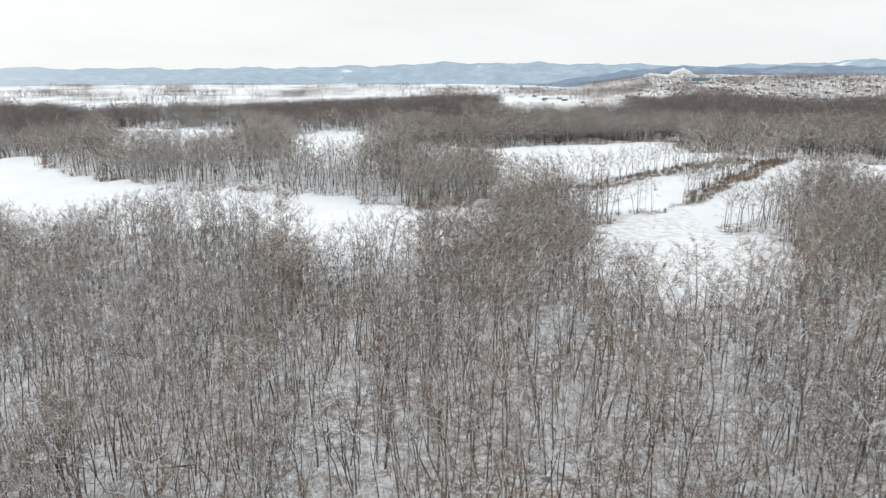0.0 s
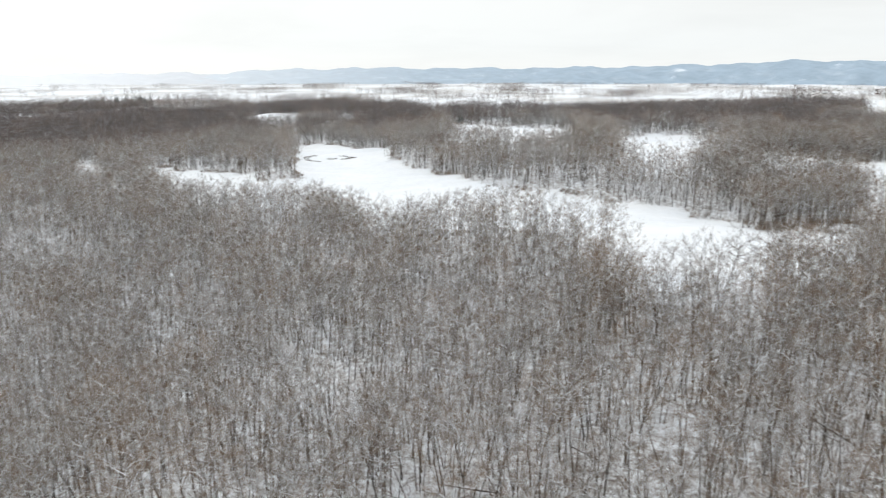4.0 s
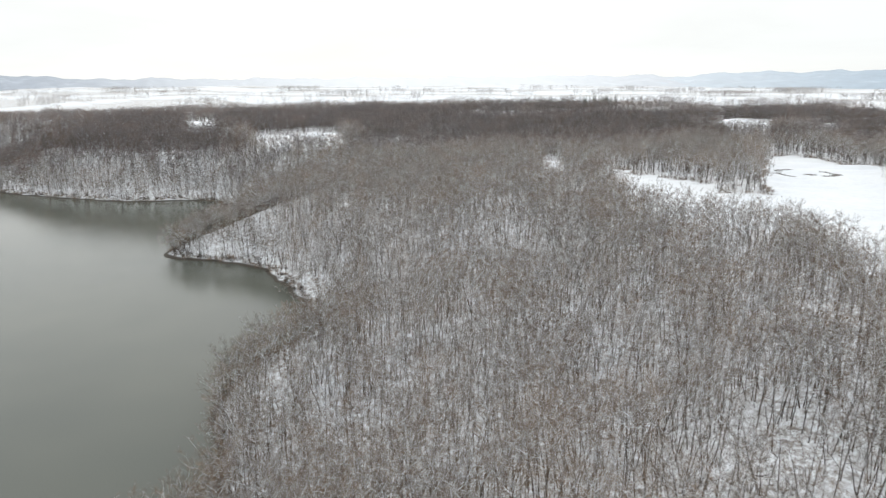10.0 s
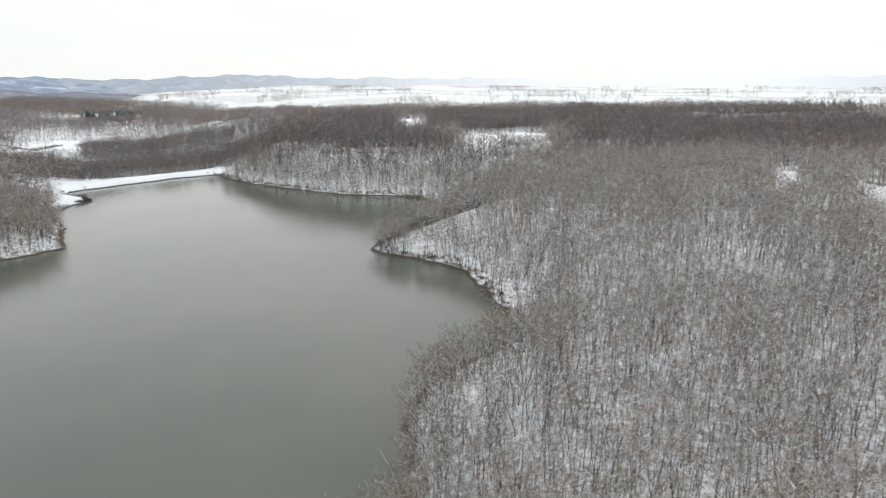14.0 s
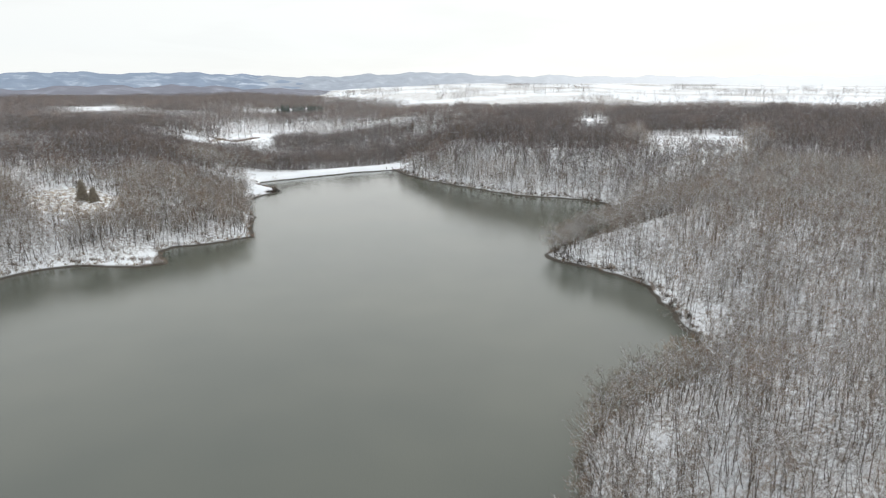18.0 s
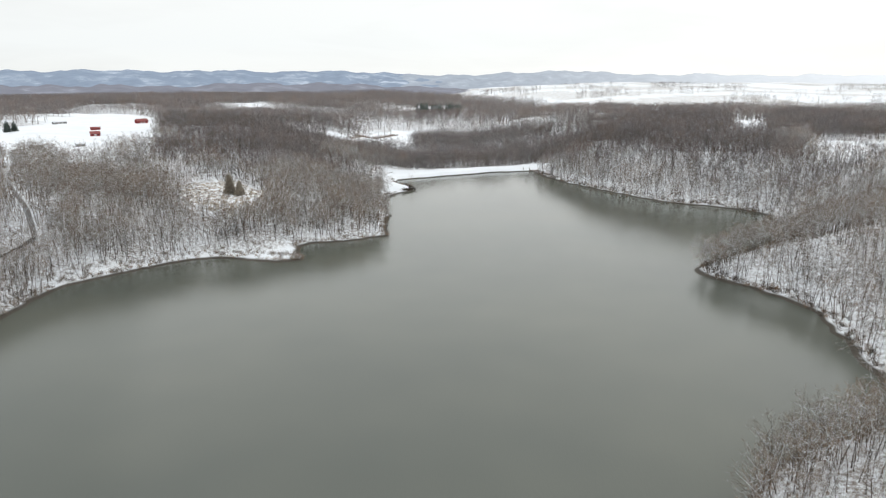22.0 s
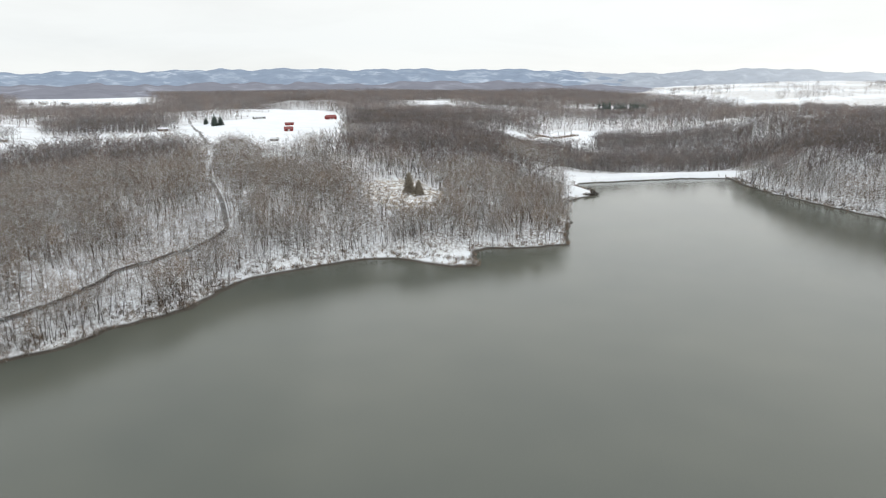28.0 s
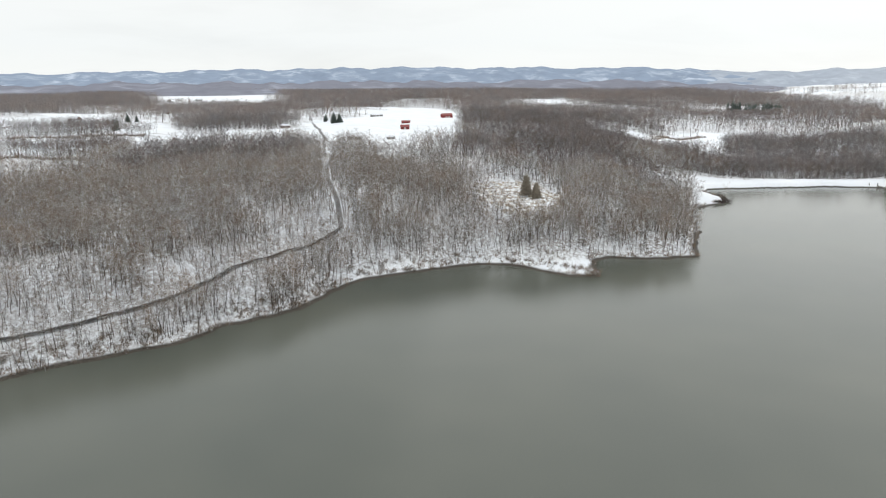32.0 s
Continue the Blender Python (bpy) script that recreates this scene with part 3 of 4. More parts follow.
def bare_tree(seed, detail):
    """A leafless hardwood about 18 m tall: crooked stems, spreading limbs, fans of twigs. detail: 3 near, 2 middling, 1 far, 0.7 on the skyline."""
    rng = random.Random(seed)
    trunk, limbs, twigs = Bits(), Bits(), Bits()
    n_limbs, n_branches, n_twigs, w, l, n_young = TREE_PLAN[detail]
    count = rng.choice((1, 1, 1, 1, 2, 2, 3)) if detail >= 1 else 1
    broad = rng.choice((0.75, 0.9, 1.0, 1.15, 1.35))
    bare = rng.uniform(0.36, 0.58)
    thin = rng.choice((0.45, 0.8, 1.0, 1.0, 1.25))
    for q in range(count):
        a = q * 6.2832 / count + rng.uniform(-0.7, 0.7)
        lean = Vector((math.cos(a), math.sin(a), 0)) * (rng.uniform(0.1, 0.24) if count > 1 else rng.uniform(0, 0.1))
        tall = 18.0 * (1.0 if q == 0 else rng.uniform(0.72, 1.0))
        way, p = lean + Vector((0, 0, 1)), lean * 2.0 + Vector((0, 0, -0.8))
        path = [p]
        for k in range(6):
            way = way.normalized() + Vector((rng.gauss(0, 0.075), rng.gauss(0, 0.075), 0.04)) - lean * 0.05
            p = p + way.normalized() * (tall * 0.94 + 0.8) / 6
            path.append(p)
        thick = rng.uniform(0.11, 0.18) / count ** 0.3
        if detail >= 2:
            trunk.add(*tube(path, [thick * f for f in (1.35, 0.95, 0.82, 0.66, 0.48, 0.3, 0.1)], 6 if detail == 3 else 3))
        elif detail >= 1:
            for _ in range(2):
                trunk.add(*strip(rng, path[::2], thick * 2.1))
        else:
            trunk.add(*strip(rng, [path[0], path[6]], 0.6))
        many = max(3, round(n_limbs * (1.0 if count == 1 else 1.35 / count)))
        for s in range(many):
            k = (s + 0.8 * rng.random()) / many
            base = on_path(path, bare + (0.97 - bare) * k)
            a = s * 2.4 + q * 1.1 + rng.uniform(-0.6, 0.6)
            flat = Vector((math.cos(a), math.sin(a), 0))
            reach = 5.0 * broad * count ** -0.25 * (0.35 + 0.65 * math.sqrt(max(1 - ((k - 0.38) / 0.66) ** 2, 0))) * rng.uniform(0.7, 1.15)
            rise = rng.uniform(0.1, 0.6) + 0.65 * k
            d = (flat + Vector((0, 0, rise))).normalized()
            bow = [base, base + (d + jitter(rng, 0.12)) * reach * 0.36, base + (d + jitter(rng, 0.12)) * reach * 0.7, base + (d + Vector((0, 0, 0.18)) + jitter(rng, 0.08)) * reach]
            if detail == 3:
                limbs.add(*tube(bow, [thick * 0.42, thick * 0.3, thick * 0.18, 0.01], 3))
            elif detail >= 1.5:
                limbs.add(*strip(rng, bow, thick * 0.95))
            elif detail == 1:
                limbs.add(*strip(rng, [bow[0], bow[3]], 0.2))
            if not n_branches:
                for _ in range(max(2, round(n_twigs * thin))):
                    f = rng.uniform(0.5, 1.0)
                    e = (d * 0.6 + flat * 0.25 + jitter(rng, 0.5) + Vector((0, 0, 0.25))).normalized()
                    twigs.add(blade(rng, on_path(bow, f), e, l * rng.uniform(0.5, 1.1) * (1.15 - 0.4 * f), w * rng.uniform(0.7, 1.3)), [(0, 1, 2)])
            for c in range(n_branches):
                f = 0.3 + 0.68 * (c + rng.random() * 0.7) / n_branches
                start = on_path(bow, f)
                e = (d * 0.65 + jitter(rng, 0.55) + Vector((0, 0, 0.15))).normalized()
                long = (reach * 0.42 + 0.5) * (1.2 - 0.5 * f) * rng.uniform(0.7, 1.2)
                bough = [start, start + (e + jitter(rng, 0.15)) * long * 0.5, start + (e + Vector((0, 0, 0.15))) * long]
                limbs.add(*strip(rng, bough, max(thick * 0.3, w * 1.3)))
                for _ in range(max(2, round(n_twigs * thin))):
                    g = rng.uniform(0.1, 1.0)
                    h = (e * 0.6 + jitter(rng, 0.6) + Vector((0, 0, 0.12))).normalized()
                    twigs.add(blade(rng, on_path(bough, g), h, l * rng.uniform(0.5, 1.1) * (1.15 - 0.4 * g), w * rng.uniform(0.7, 1.3)), [(0, 1, 2)])
    # saplings round the foot
    for _ in range(n_young):
        a, r = rng.uniform(0, 6.2832), rng.uniform(0.6, 3.0)
        e = Vector((rng.gauss(0, 0.16), rng.gauss(0, 0.16), 1)).normalized()
        twigs.add(blade(rng, Vector((math.cos(a) * r, math.sin(a) * r, -0.4)), e, rng.uniform(1.5, 6.5), w * rng.uniform(0.9, 1.6)), [(0, 1, 2)])
    return trunk.arrays(), limbs.arrays(), twigs.arrays()


def planted(spots, zs, detail, kinds, seed, scale, cool=0.0):
    """Arrays for many trees: corners, triangles, tints, material slots."""
    rng = np.random.RandomState(seed)
    shapes = [bare_tree(seed * 50 + k, detail) for k in range(kinds)]
    co, tris, tint, mats, n = [], [], [], [], 0
    pick = rng.randint(0, kinds, len(spots))
    turn = rng.rand(len(spots)) * 6.2832
    size = scale[0] + (scale[1] - scale[0]) * rng.rand(len(spots)) ** 0.7
    hue = np.clip(0.5 + cool + 0.25 * waves(spots[:, 0], spots[:, 1], 60, 7) + rng.normal(0, 0.36 if detail >= 1.5 else 0.45, len(spots)), 0, 1)
    for k in range(kinds):
        m = np.where(pick == k)[0]
        if not len(m):
            continue
        c, s = np.cos(turn[m])[:, None], np.sin(turn[m])[:, None]
        for slot, (pc, pt) in enumerate(shapes[k]):
            if not len(pt):
                continue
            fat = size[m][:, None]
            px = (pc[None, :, 0] * c - pc[None, :, 1] * s) * fat + spots[m, 0][:, None]
            py = (pc[None, :, 0] * s + pc[None, :, 1] * c) * fat + spots[m, 1][:, None]
            pz = pc[None, :, 2] * fat + zs[m][:, None]
            co.append(np.stack([px, py, pz], -1).reshape(-1, 3))
            tris.append((pt[None] + (np.arange(len(m)) * len(pc))[:, None, None]).reshape(-1, 3) + n)
            tint.append(np.repeat(hue[m], len(pc)))
            mats.append(np.full(len(m) * len(pt), slot))
            n += len(m) * len(pc)
    return np.concatenate(co), np.concatenate(tris), np.concatenate(tint), np.concatenate(mats).astype(np.int32)


def grove_mesh(name, spots, zs, detail, kinds, seed, scale, cool=0.0, young=0.0):
    co, tris, tint, mats = planted(spots, zs, detail, kinds, seed, scale, cool)
    if young:
        rng = np.random.RandomState(seed + 7)
        few = rng.rand(len(spots)) < young
        few[0] = True
        p = spots[few] + rng.uniform(1.2, 2.4, (few.sum(), 2)) * rng.choice((-1, 1), (few.sum(), 2))
        more = planted(p, zs[few], detail, 5, seed + 9, (0.2, 0.55), cool)
        co, tris, tint, mats = np.concatenate([co, more[0]]), np.concatenate([tris, more[1] + len(co)]), np.concatenate([tint, more[2]]), np.concatenate([mats, more[3]])
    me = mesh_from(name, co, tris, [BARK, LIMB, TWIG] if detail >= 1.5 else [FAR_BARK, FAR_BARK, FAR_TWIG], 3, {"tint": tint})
    me.polygons.foreach_set("material_index", mats)
    return me


def grove(name, label, spots, detail, kinds, seed, scale=(0.66, 1.12), cool=0.0, young=0.0):
    """Many trees in one mesh. spots: x, y rows."""
    return tagged(new(name, grove_mesh(name, spots, land(spots[:, 0], spots[:, 1]), detail, kinds, seed, scale, cool, young)), label, "trees", kind="stuff")


def in_sight(x, y):
    """Whether a place is ahead of the flight at any time."""
    a0, a1 = radians(-37), radians(160)
    return (-x * math.cos(a0) - y * math.sin(a0) > -14) | ((x + 123) * math.cos(a1) + y * math.sin(a1) > -14)


def scatter(x0, x1, y0, y1, step, seed):
    rng = np.random.RandomState(seed)
    x, y = np.meshgrid(np.arange(x0, x1, step), np.arange(y0, y1, step))
    x, y = x.ravel() + rng.uniform(-0.48, 0.48, x.size) * step, y.ravel() + rng.uniform(-0.48, 0.48, x.size) * step
    ok = in_sight(x, y)
    x, y = x[ok], y[ok]
    ok = wooded(x, y) & (rng.rand(x.size) < 0.95 + 0.2 * waves(x, y, 38, 51))
    x, y = x[ok], y[ok]
    return np.stack([x, y], -1), np.hypot(x + 60, y - 30)


def cells(x0, x1, y0, y1, step, near_end, far_end):
    """Squares that are wooded all over."""
    x, y = np.meshgrid(np.arange(x0, x1, step) + step / 2, np.arange(y0, y1, step) + step / 2)
    x, y = x.ravel(), y.ravel()
    r = np.hypot(x + 60, y - 30)
    ok = in_sight(x, y) & (r >= near_end) & (r < far_end) & (away(x, y, EDGE_STRETCH) > 15)
    x, y = x[ok], y[ok]
    full = np.ones(x.shape, bool)
    for ox in (-0.5, 0, 0.5):
        for oy in (-0.5, 0, 0.5):
            full &= wooded(x + ox * step, y + oy * step)
    return np.stack([x[full], y[full]], -1)


def stands(root, spots, step, spacing, detail, seed, kinds=8, cool=0.0, young=0.0):
    """Small stands of trees that share a few meshes, each sheared to the slope it grows on."""
    rng = np.random.RandomState(seed)
    models = []
    for k in range(kinds):
        gap = spacing * ((1.0, 0.88, 1.1, 1.6) if detail >= 2 else (1.0, 0.9, 1.1, 1.25))[k % 4]
        g = np.arange(-step / 2, step / 2 - 0.01, gap) + gap / 2
        x, y = np.meshgrid(g, g)
        p = np.stack([x.ravel(), y.ravel()], -1) + rng.uniform(-0.47, 0.47, (x.size, 2)) * gap
        models.append(grove_mesh("stand", p, np.zeros(len(p)), detail, 8, seed + k, (0.62, 1.14), cool, young))
    x, y, h = spots[:, 0], spots[:, 1], step / 3
    z = (land(x, y) * 2 + land(x + h, y) + land(x - h, y) + land(x, y + h) + land(x, y - h)) / 6
    ax, ay = (land(x + h, y) - land(x - h, y)) / (2 * h), (land(x, y + h) - land(x, y - h)) / (2 * h)
    dense = waves(x, y, 55, 51) + rng.normal(0, 0.5, len(x))
    for k in range(len(spots)):
        row = int(rng.randint(kinds // 4)) * 4
        ob = new("stand", models[(row + (3 if dense[k] < -0.62 else 1 if dense[k] > 0.7 else int(rng.randint(3)))) % kinds])
        ob.parent = root
        lean = Matrix.Identity(4)
        lean[2][0], lean[2][1] = ax[k], ay[k]
        ob.matrix_parent_inverse = Matrix.Translation((x[k], y[k], z[k])) @ lean
        ob.rotation_euler = (0, 0, math.pi / 2 * int(rng.randint(4)))
        ob["kind"] = "stuff"


EDGE_STRETCH = [(70, 75), (13, 95), (-60, 118), (-120, 95), (-190, 70), (-240, 66)]
near_cells = cells(-640, 420, -640, 640, 12.8, 0, 600)
back_cells = cells(-1260, 900, -1160, 1160, 28.0, 620, 1150)
far_cells = cells(-3400, 1900, -2800, 3200, 70.0, 1190, 3250)


def outside_cells(p, some, step):
    taken = {(int(math.floor(x / step)), int(math.floor(y / step))) for x, y in some}
    return np.array([(math.floor(x / step), math.floor(y / step)) not in taken for x, y in p])


near, d = scatter(-640, 420, -640, 640, 4.4, 1)
near = near[(d < 600) & outside_cells(near + (640 % 12.8, 640 % 12.8), near_cells + (640 % 12.8, 640 % 12.8), 12.8)]
order = np.argsort(away(near[:, 0], near[:, 1], EDGE_STRETCH))
own, near = near[order[:185]], near[order[185:]]
d = np.hypot(near[:, 0] + 60, near[:, 1] - 30)
back_wood, db = scatter(-1260, 900, -1160, 1160, 4.7, 3)
back_wood = back_wood[(db >= 600) & (db < 1162)]
db = np.hypot(back_wood[:, 0] + 60, back_wood[:, 1] - 30)
back_wood = back_wood[outside_cells(back_wood + (1260 % 28, 1160 % 28), back_cells + (1260 % 28, 1160 % 28), 28.0)]
skyline, d_far = scatter(-3400, 1900, -2800, 3200, 12.5, 4)
skyline = skyline[(d_far >= 1150) & (d_far < 3300)]
skyline = skyline[outside_cells(skyline + (3400 % 70, 2800 % 70), far_cells + (3400 % 70, 2800 % 70), 70.0)]
slopes = tagged(new("woodland"), "leafless grey-brown woods with snow on the ground", "trees", kind="stuff")
ridge = (near_cells[:, 1] > -60) & (near_cells[:, 0] > -45)
close_by = np.hypot(near_cells[:, 0], near_cells[:, 1] - 10) < 170
stands(slopes, near_cells[ridge & close_by], 12.8, 5.4, 2, 220, cool=0.05, young=0.2)
stands(slopes, near_cells[ridge & ~close_by], 12.8, 4.5, 2, 230, cool=0.05, young=0.3)
stands(slopes, near_cells[(near_cells[:, 1] > -60) & ~ridge], 12.8, 5.1, 2, 200, cool=0.0)
west_woods = tagged(new("woodland"), "leafless warm brown woods above the lane", "trees", kind="stuff")
stands(west_woods, near_cells[near_cells[:, 1] <= -60], 12.8, 4.5, 2, 240, cool=0.1, young=0.45)
hill_woods = tagged(new("woodland"), "leafless brown woods over the hills", "trees", kind="stuff")
by_lake = away(back_cells[:, 0], back_cells[:, 1], LAKE + LAKE[:1]) < 150
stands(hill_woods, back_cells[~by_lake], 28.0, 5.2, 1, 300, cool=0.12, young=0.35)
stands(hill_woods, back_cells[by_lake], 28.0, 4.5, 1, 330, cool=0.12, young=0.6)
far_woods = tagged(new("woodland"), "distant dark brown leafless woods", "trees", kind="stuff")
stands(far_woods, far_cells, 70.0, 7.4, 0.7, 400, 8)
grove("woodland", "leafless grey-brown hardwoods with snow on their twigs", near[d < 290], 2, 10, 11)
banks = (d >= 290) & (d < 470) & (near[:, 1] < -60)
grove("woodland", "leafless brown hardwoods between the lane and the lake", near[banks], 2, 10, 16, cool=0.0, young=0.45)
grove("woodland", "leafless hardwoods along the shore and field edges", near[(d >= 290) & ~banks], 1.5, 10, 12, cool=-0.05, young=0.35)
db = np.hypot(back_wood[:, 0] + 60, back_wood[:, 1] - 30)
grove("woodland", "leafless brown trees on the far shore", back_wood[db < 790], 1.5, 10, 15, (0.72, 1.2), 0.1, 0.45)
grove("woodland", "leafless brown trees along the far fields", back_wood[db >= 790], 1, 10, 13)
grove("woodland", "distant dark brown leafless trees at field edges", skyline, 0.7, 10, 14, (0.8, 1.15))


def part(name, bits, mat, parent, label="", tints=None):
    """One mesh under its thing, from corner and triangle arrays."""
    co, tris = bits
    ob = new(name, mesh_from(name, co, tris, mat, 3, tints))
    ob.parent = parent
    return tagged(ob, label)


def tree_thing(seed, label, group, hue):
    root = tagged(new("tree"), label, "tree", group)
    root.empty_display_size = 0.5
    for name, bits, mat in zip(("trunk", "branchwork", "crown"), bare_tree(seed, 3), (BARK, LIMB, TWIG)):
        ob = part(name, bits, mat, root, tints={"tint": np.full(len(bits[0]), hue)})
        if name != "trunk":
            tagged(ob, kind="stuff")
    return root


rng = random.Random(5)
looks = (("bare grey hardwood with snow along its limbs", 0.9), ("bare brown hardwood standing in snow", 0.15), ("slender leafless hardwood with a forked grey trunk", 0.6))
models = [tree_thing(900 + k, looks[k % 3][0], "trees on the ridge", looks[k % 3][1]) for k in range(9)]
heights = land(own[:, 0], own[:, 1])
for k, ((x, y), z) in enumerate(zip(own, heights)):
    size = rng.uniform(0.75, 1.06)
    m = pose(x, y, z, 0, 0, rng.uniform(0, 360)) @ Matrix.Diagonal((size, size, size, 1))
    if k < len(models):
        models[k].matrix_world = m
    else:
        copy_thing(models[k % 9], pose(x, y, z, rng.uniform(-4, 4), rng.uniform(-4, 4), rng.uniform(0, 360)))


# ---------------------------------------------------------------- road
ASPHALT = plain("wet_asphalt", (0.07, 0.068, 0.066), 0.7, 0.4, 0.3)


SNOWY_LANE = plain("half_snowy_asphalt", (0.36, 0.355, 0.35), 0.8, 0.25, 0.65)


def ribbon(name, line, half, lift, mat):
    pts = []
    for (x0, y0), (x1, y1) in zip(line, line[1:]):
        n = max(2, int(math.hypot(x1 - x0, y1 - y0) / 4))
        pts += [(x0 + (x1 - x0) * k / n, y0 + (y1 - y0) * k / n) for k in range(n)]
    pts = np.array(pts + [line[-1]], float)
    for _ in range(8):
        pts[1:-1] = (pts[:-2] + pts[1:-1] * 2 + pts[2:]) / 4
    d = np.gradient(pts, axis=0)
    d /= np.linalg.norm(d, axis=1)[:, None] + 1e-9
    side = np.stack([-d[:, 1], d[:, 0]], -1) * half
    rows = [pts + side, pts + side * 0.3, pts - side * 0.3, pts - side]
    co = np.stack([np.concatenate([r, np.max([land(q[:, 0], q[:, 1]) for q in rows], axis=0)[:, None] + lift], -1) for r in rows], 1).reshape(-1, 3)
    i = (np.arange(len(pts) - 1)[:, None] * 4 + np.arange(3)[None]).ravel()
    return mesh_from(name, co, np.stack([i, i + 1, i + 5, i + 4], -1), mat, 4)


tagged(new("road", ribbon("road", ROAD_LOW, 1.65, 0.15, ASPHALT)), "narrow dark wet asphalt lane along the shore", "road", kind="structure")
tagged(new("road", ribbon("road", ROAD_HIGH, 1.5, 0.2, SNOWY_LANE)), "dark asphalt lane climbing to the farm", "road", kind="structure")


# ---------------------------------------------------------------- things: shared shapes
def box(x0, x1, y0, y1, z0, z1, bevel=0.0):
    """A block with slightly rounded edges."""
    bm = bmesh.new()
    bmesh.ops.create_cube(bm, size=1)
    for v in bm.verts:
        v.co = Vector(((x0 + x1) / 2 + v.co.x * (x1 - x0), (y0 + y1) / 2 + v.co.y * (y1 - y0), (z0 + z1) / 2 + v.co.z * (z1 - z0)))
    if bevel:
        bmesh.ops.bevel(bm, geom=bm.edges[:], offset=bevel, segments=1, affect="EDGES")
    return bm


def piece(name, bm, mat, parent, label=""):
    me = bpy.data.meshes.new(name)
    bm.to_mesh(me)
    bm.free()
    me.materials.append(mat)
    ob = new(name, me)
    ob.parent = parent
    return tagged(ob, label)


def prism(outline, y0, y1):
    """An outline in x and z drawn out along y."""
    bm = bmesh.new()
    a = [bm.verts.new((x, y0, z)) for x, z in outline]
    c = [bm.verts.new((x, y1, z)) for x, z in outline]
    bm.faces.new(a)
    bm.faces.new(c[::-1])
    for k in range(len(a)):
        q = (k + 1) % len(a)
        bm.faces.new((a[q], a[k], c[k], c[q]))
    bmesh.ops.recalc_face_normals(bm, faces=bm.faces[:])
    return bm


RED = plain("red_barn_boards", (0.29, 0.06, 0.055), 0.8, 0.8, 0.3)
WHITE = plain("white_boards", (0.72, 0.72, 0.7), 0.7, 0.8, 0.12)
GREY = plain("grey_boards", (0.33, 0.32, 0.31), 0.8, 0.8, 0.25)
BROWN = plain("brown_boards", (0.20, 0.13, 0.10), 0.8, 0.8, 0.3)
ROOF_SNOW = plain("snowy_roof", (0.82, 0.84, 0.86), 0.8, 0.5, 0.06)
RUST = plain("red_metal_roof", (0.31, 0.09, 0.08), 0.5, 0.6, 0.25)
TEAL = plain("teal_metal_cladding", (0.10, 0.42, 0.47), 0.5, 0.1, 0.15)
CONCRETE = plain("wet_concrete", (0.10, 0.096, 0.09), 0.8, 0.5, 0.35)
DARK = plain("dark_glass", (0.03, 0.035, 0.04), 0.2, 1.0, 0.2, 0.5)
DOOR = plain("pale_door", (0.6, 0.58, 0.55), 0.7, 0.8, 0.1)


def building(name, label, category, x, y, turn, wide, deep, wall, rise, body, roof, doors=1, windows=3, group=""):
    """A gabled building with walls, two roof slopes, doors and windows."""
    root = tagged(new(name), label, category, group)
    wall_part = piece("wall", prism([(-deep / 2, -1.2), (deep / 2, -1.2), (deep / 2, wall), (0, wall + rise), (-deep / 2, wall)], -wide / 2, wide / 2), body, root)
    over, thick = 0.4, 0.22
    for side in (-1, 1):
        slope = rise / (deep / 2)
        e = deep / 2 + over
        piece("roof", prism([(0, wall + rise + 0.02), (side * e, wall - over * slope + 0.02), (side * e, wall - over * slope + thick + 0.02), (0, wall + rise + thick + 0.02)], -wide / 2 - over, wide / 2 + over), roof, root)
    for k in range(doors):
        at = (k - (doors - 1) / 2) * wide / max(doors, 1) * 0.6
        piece("door", box(deep / 2 - 0.02, deep / 2 + 0.06, at - 1.2, at + 1.2, -0.3, min(wall * 0.8, 2.6), 0.02), DOOR, wall_part)
    for k in range(windows):
        at = (k + 0.5) / windows * wide - wide / 2
        for side in (-1, 1):
            if side == 1 and doors and abs(at) < 1.6:
                continue
            piece("window", box(side * deep / 2 - 0.04, side * deep / 2 + 0.04, at - 0.5, at + 0.5, wall * 0.45, wall * 0.45 + 1.2, 0.02), DARK, wall_part)
    root.matrix_world = pose(x, y, float(land(x, y)), 0, 0, turn)
    return root


# ---------------------------------------------------------------- the farm above the lake
building("barn", "small red barn with a snowy roof and a white door", "barn", -805, -504, 40, 10, 7, 3.0, 2.2, RED, RUST, 1, 2)
building("barn", "low red shed with a red metal roof", "barn", -880, -558, 35, 11, 5, 2.4, 1.2, RED, RUST, 0, 2)
building("barn", "long red barn at the top of the snowy field", "barn", -1090, -632, 60, 17, 9, 4.2, 2.6, RED, RUST, 2, 4)
building("shed", "small grey shed in the snowy field", "shed", -700, -444, 30, 8, 4, 2.2, 1.0, GREY, ROOF_SNOW, 1, 1)
building("house", "grey-brown farmhouse with a snowy roof beside bare trees", "house", -682, -478, 42, 14, 8, 3.4, 2.6, GREY, ROOF_SNOW, 1, 4)
building("house", "low brown house beside the lane", "house", -815, -712, 48, 12, 7, 2.6, 1.8, BROWN, ROOF_SNOW, 1, 4)
building("house", "white farmhouse behind the spruces", "house", -985, -775, 50, 12, 8, 5.2, 2.8, WHITE, ROOF_SNOW, 1, 3)
building("shed", "long grey machine shed along the hedgerow", "shed", -1040, -735, 70, 20, 6, 2.8, 1.2, GREY, ROOF_SNOW, 2, 3)
building("house", "white farmhouse in a snowy yard", "house", -705, -1030, 30, 13, 8, 4.6, 2.6, WHITE, ROOF_SNOW, 1, 4, "valley farm")
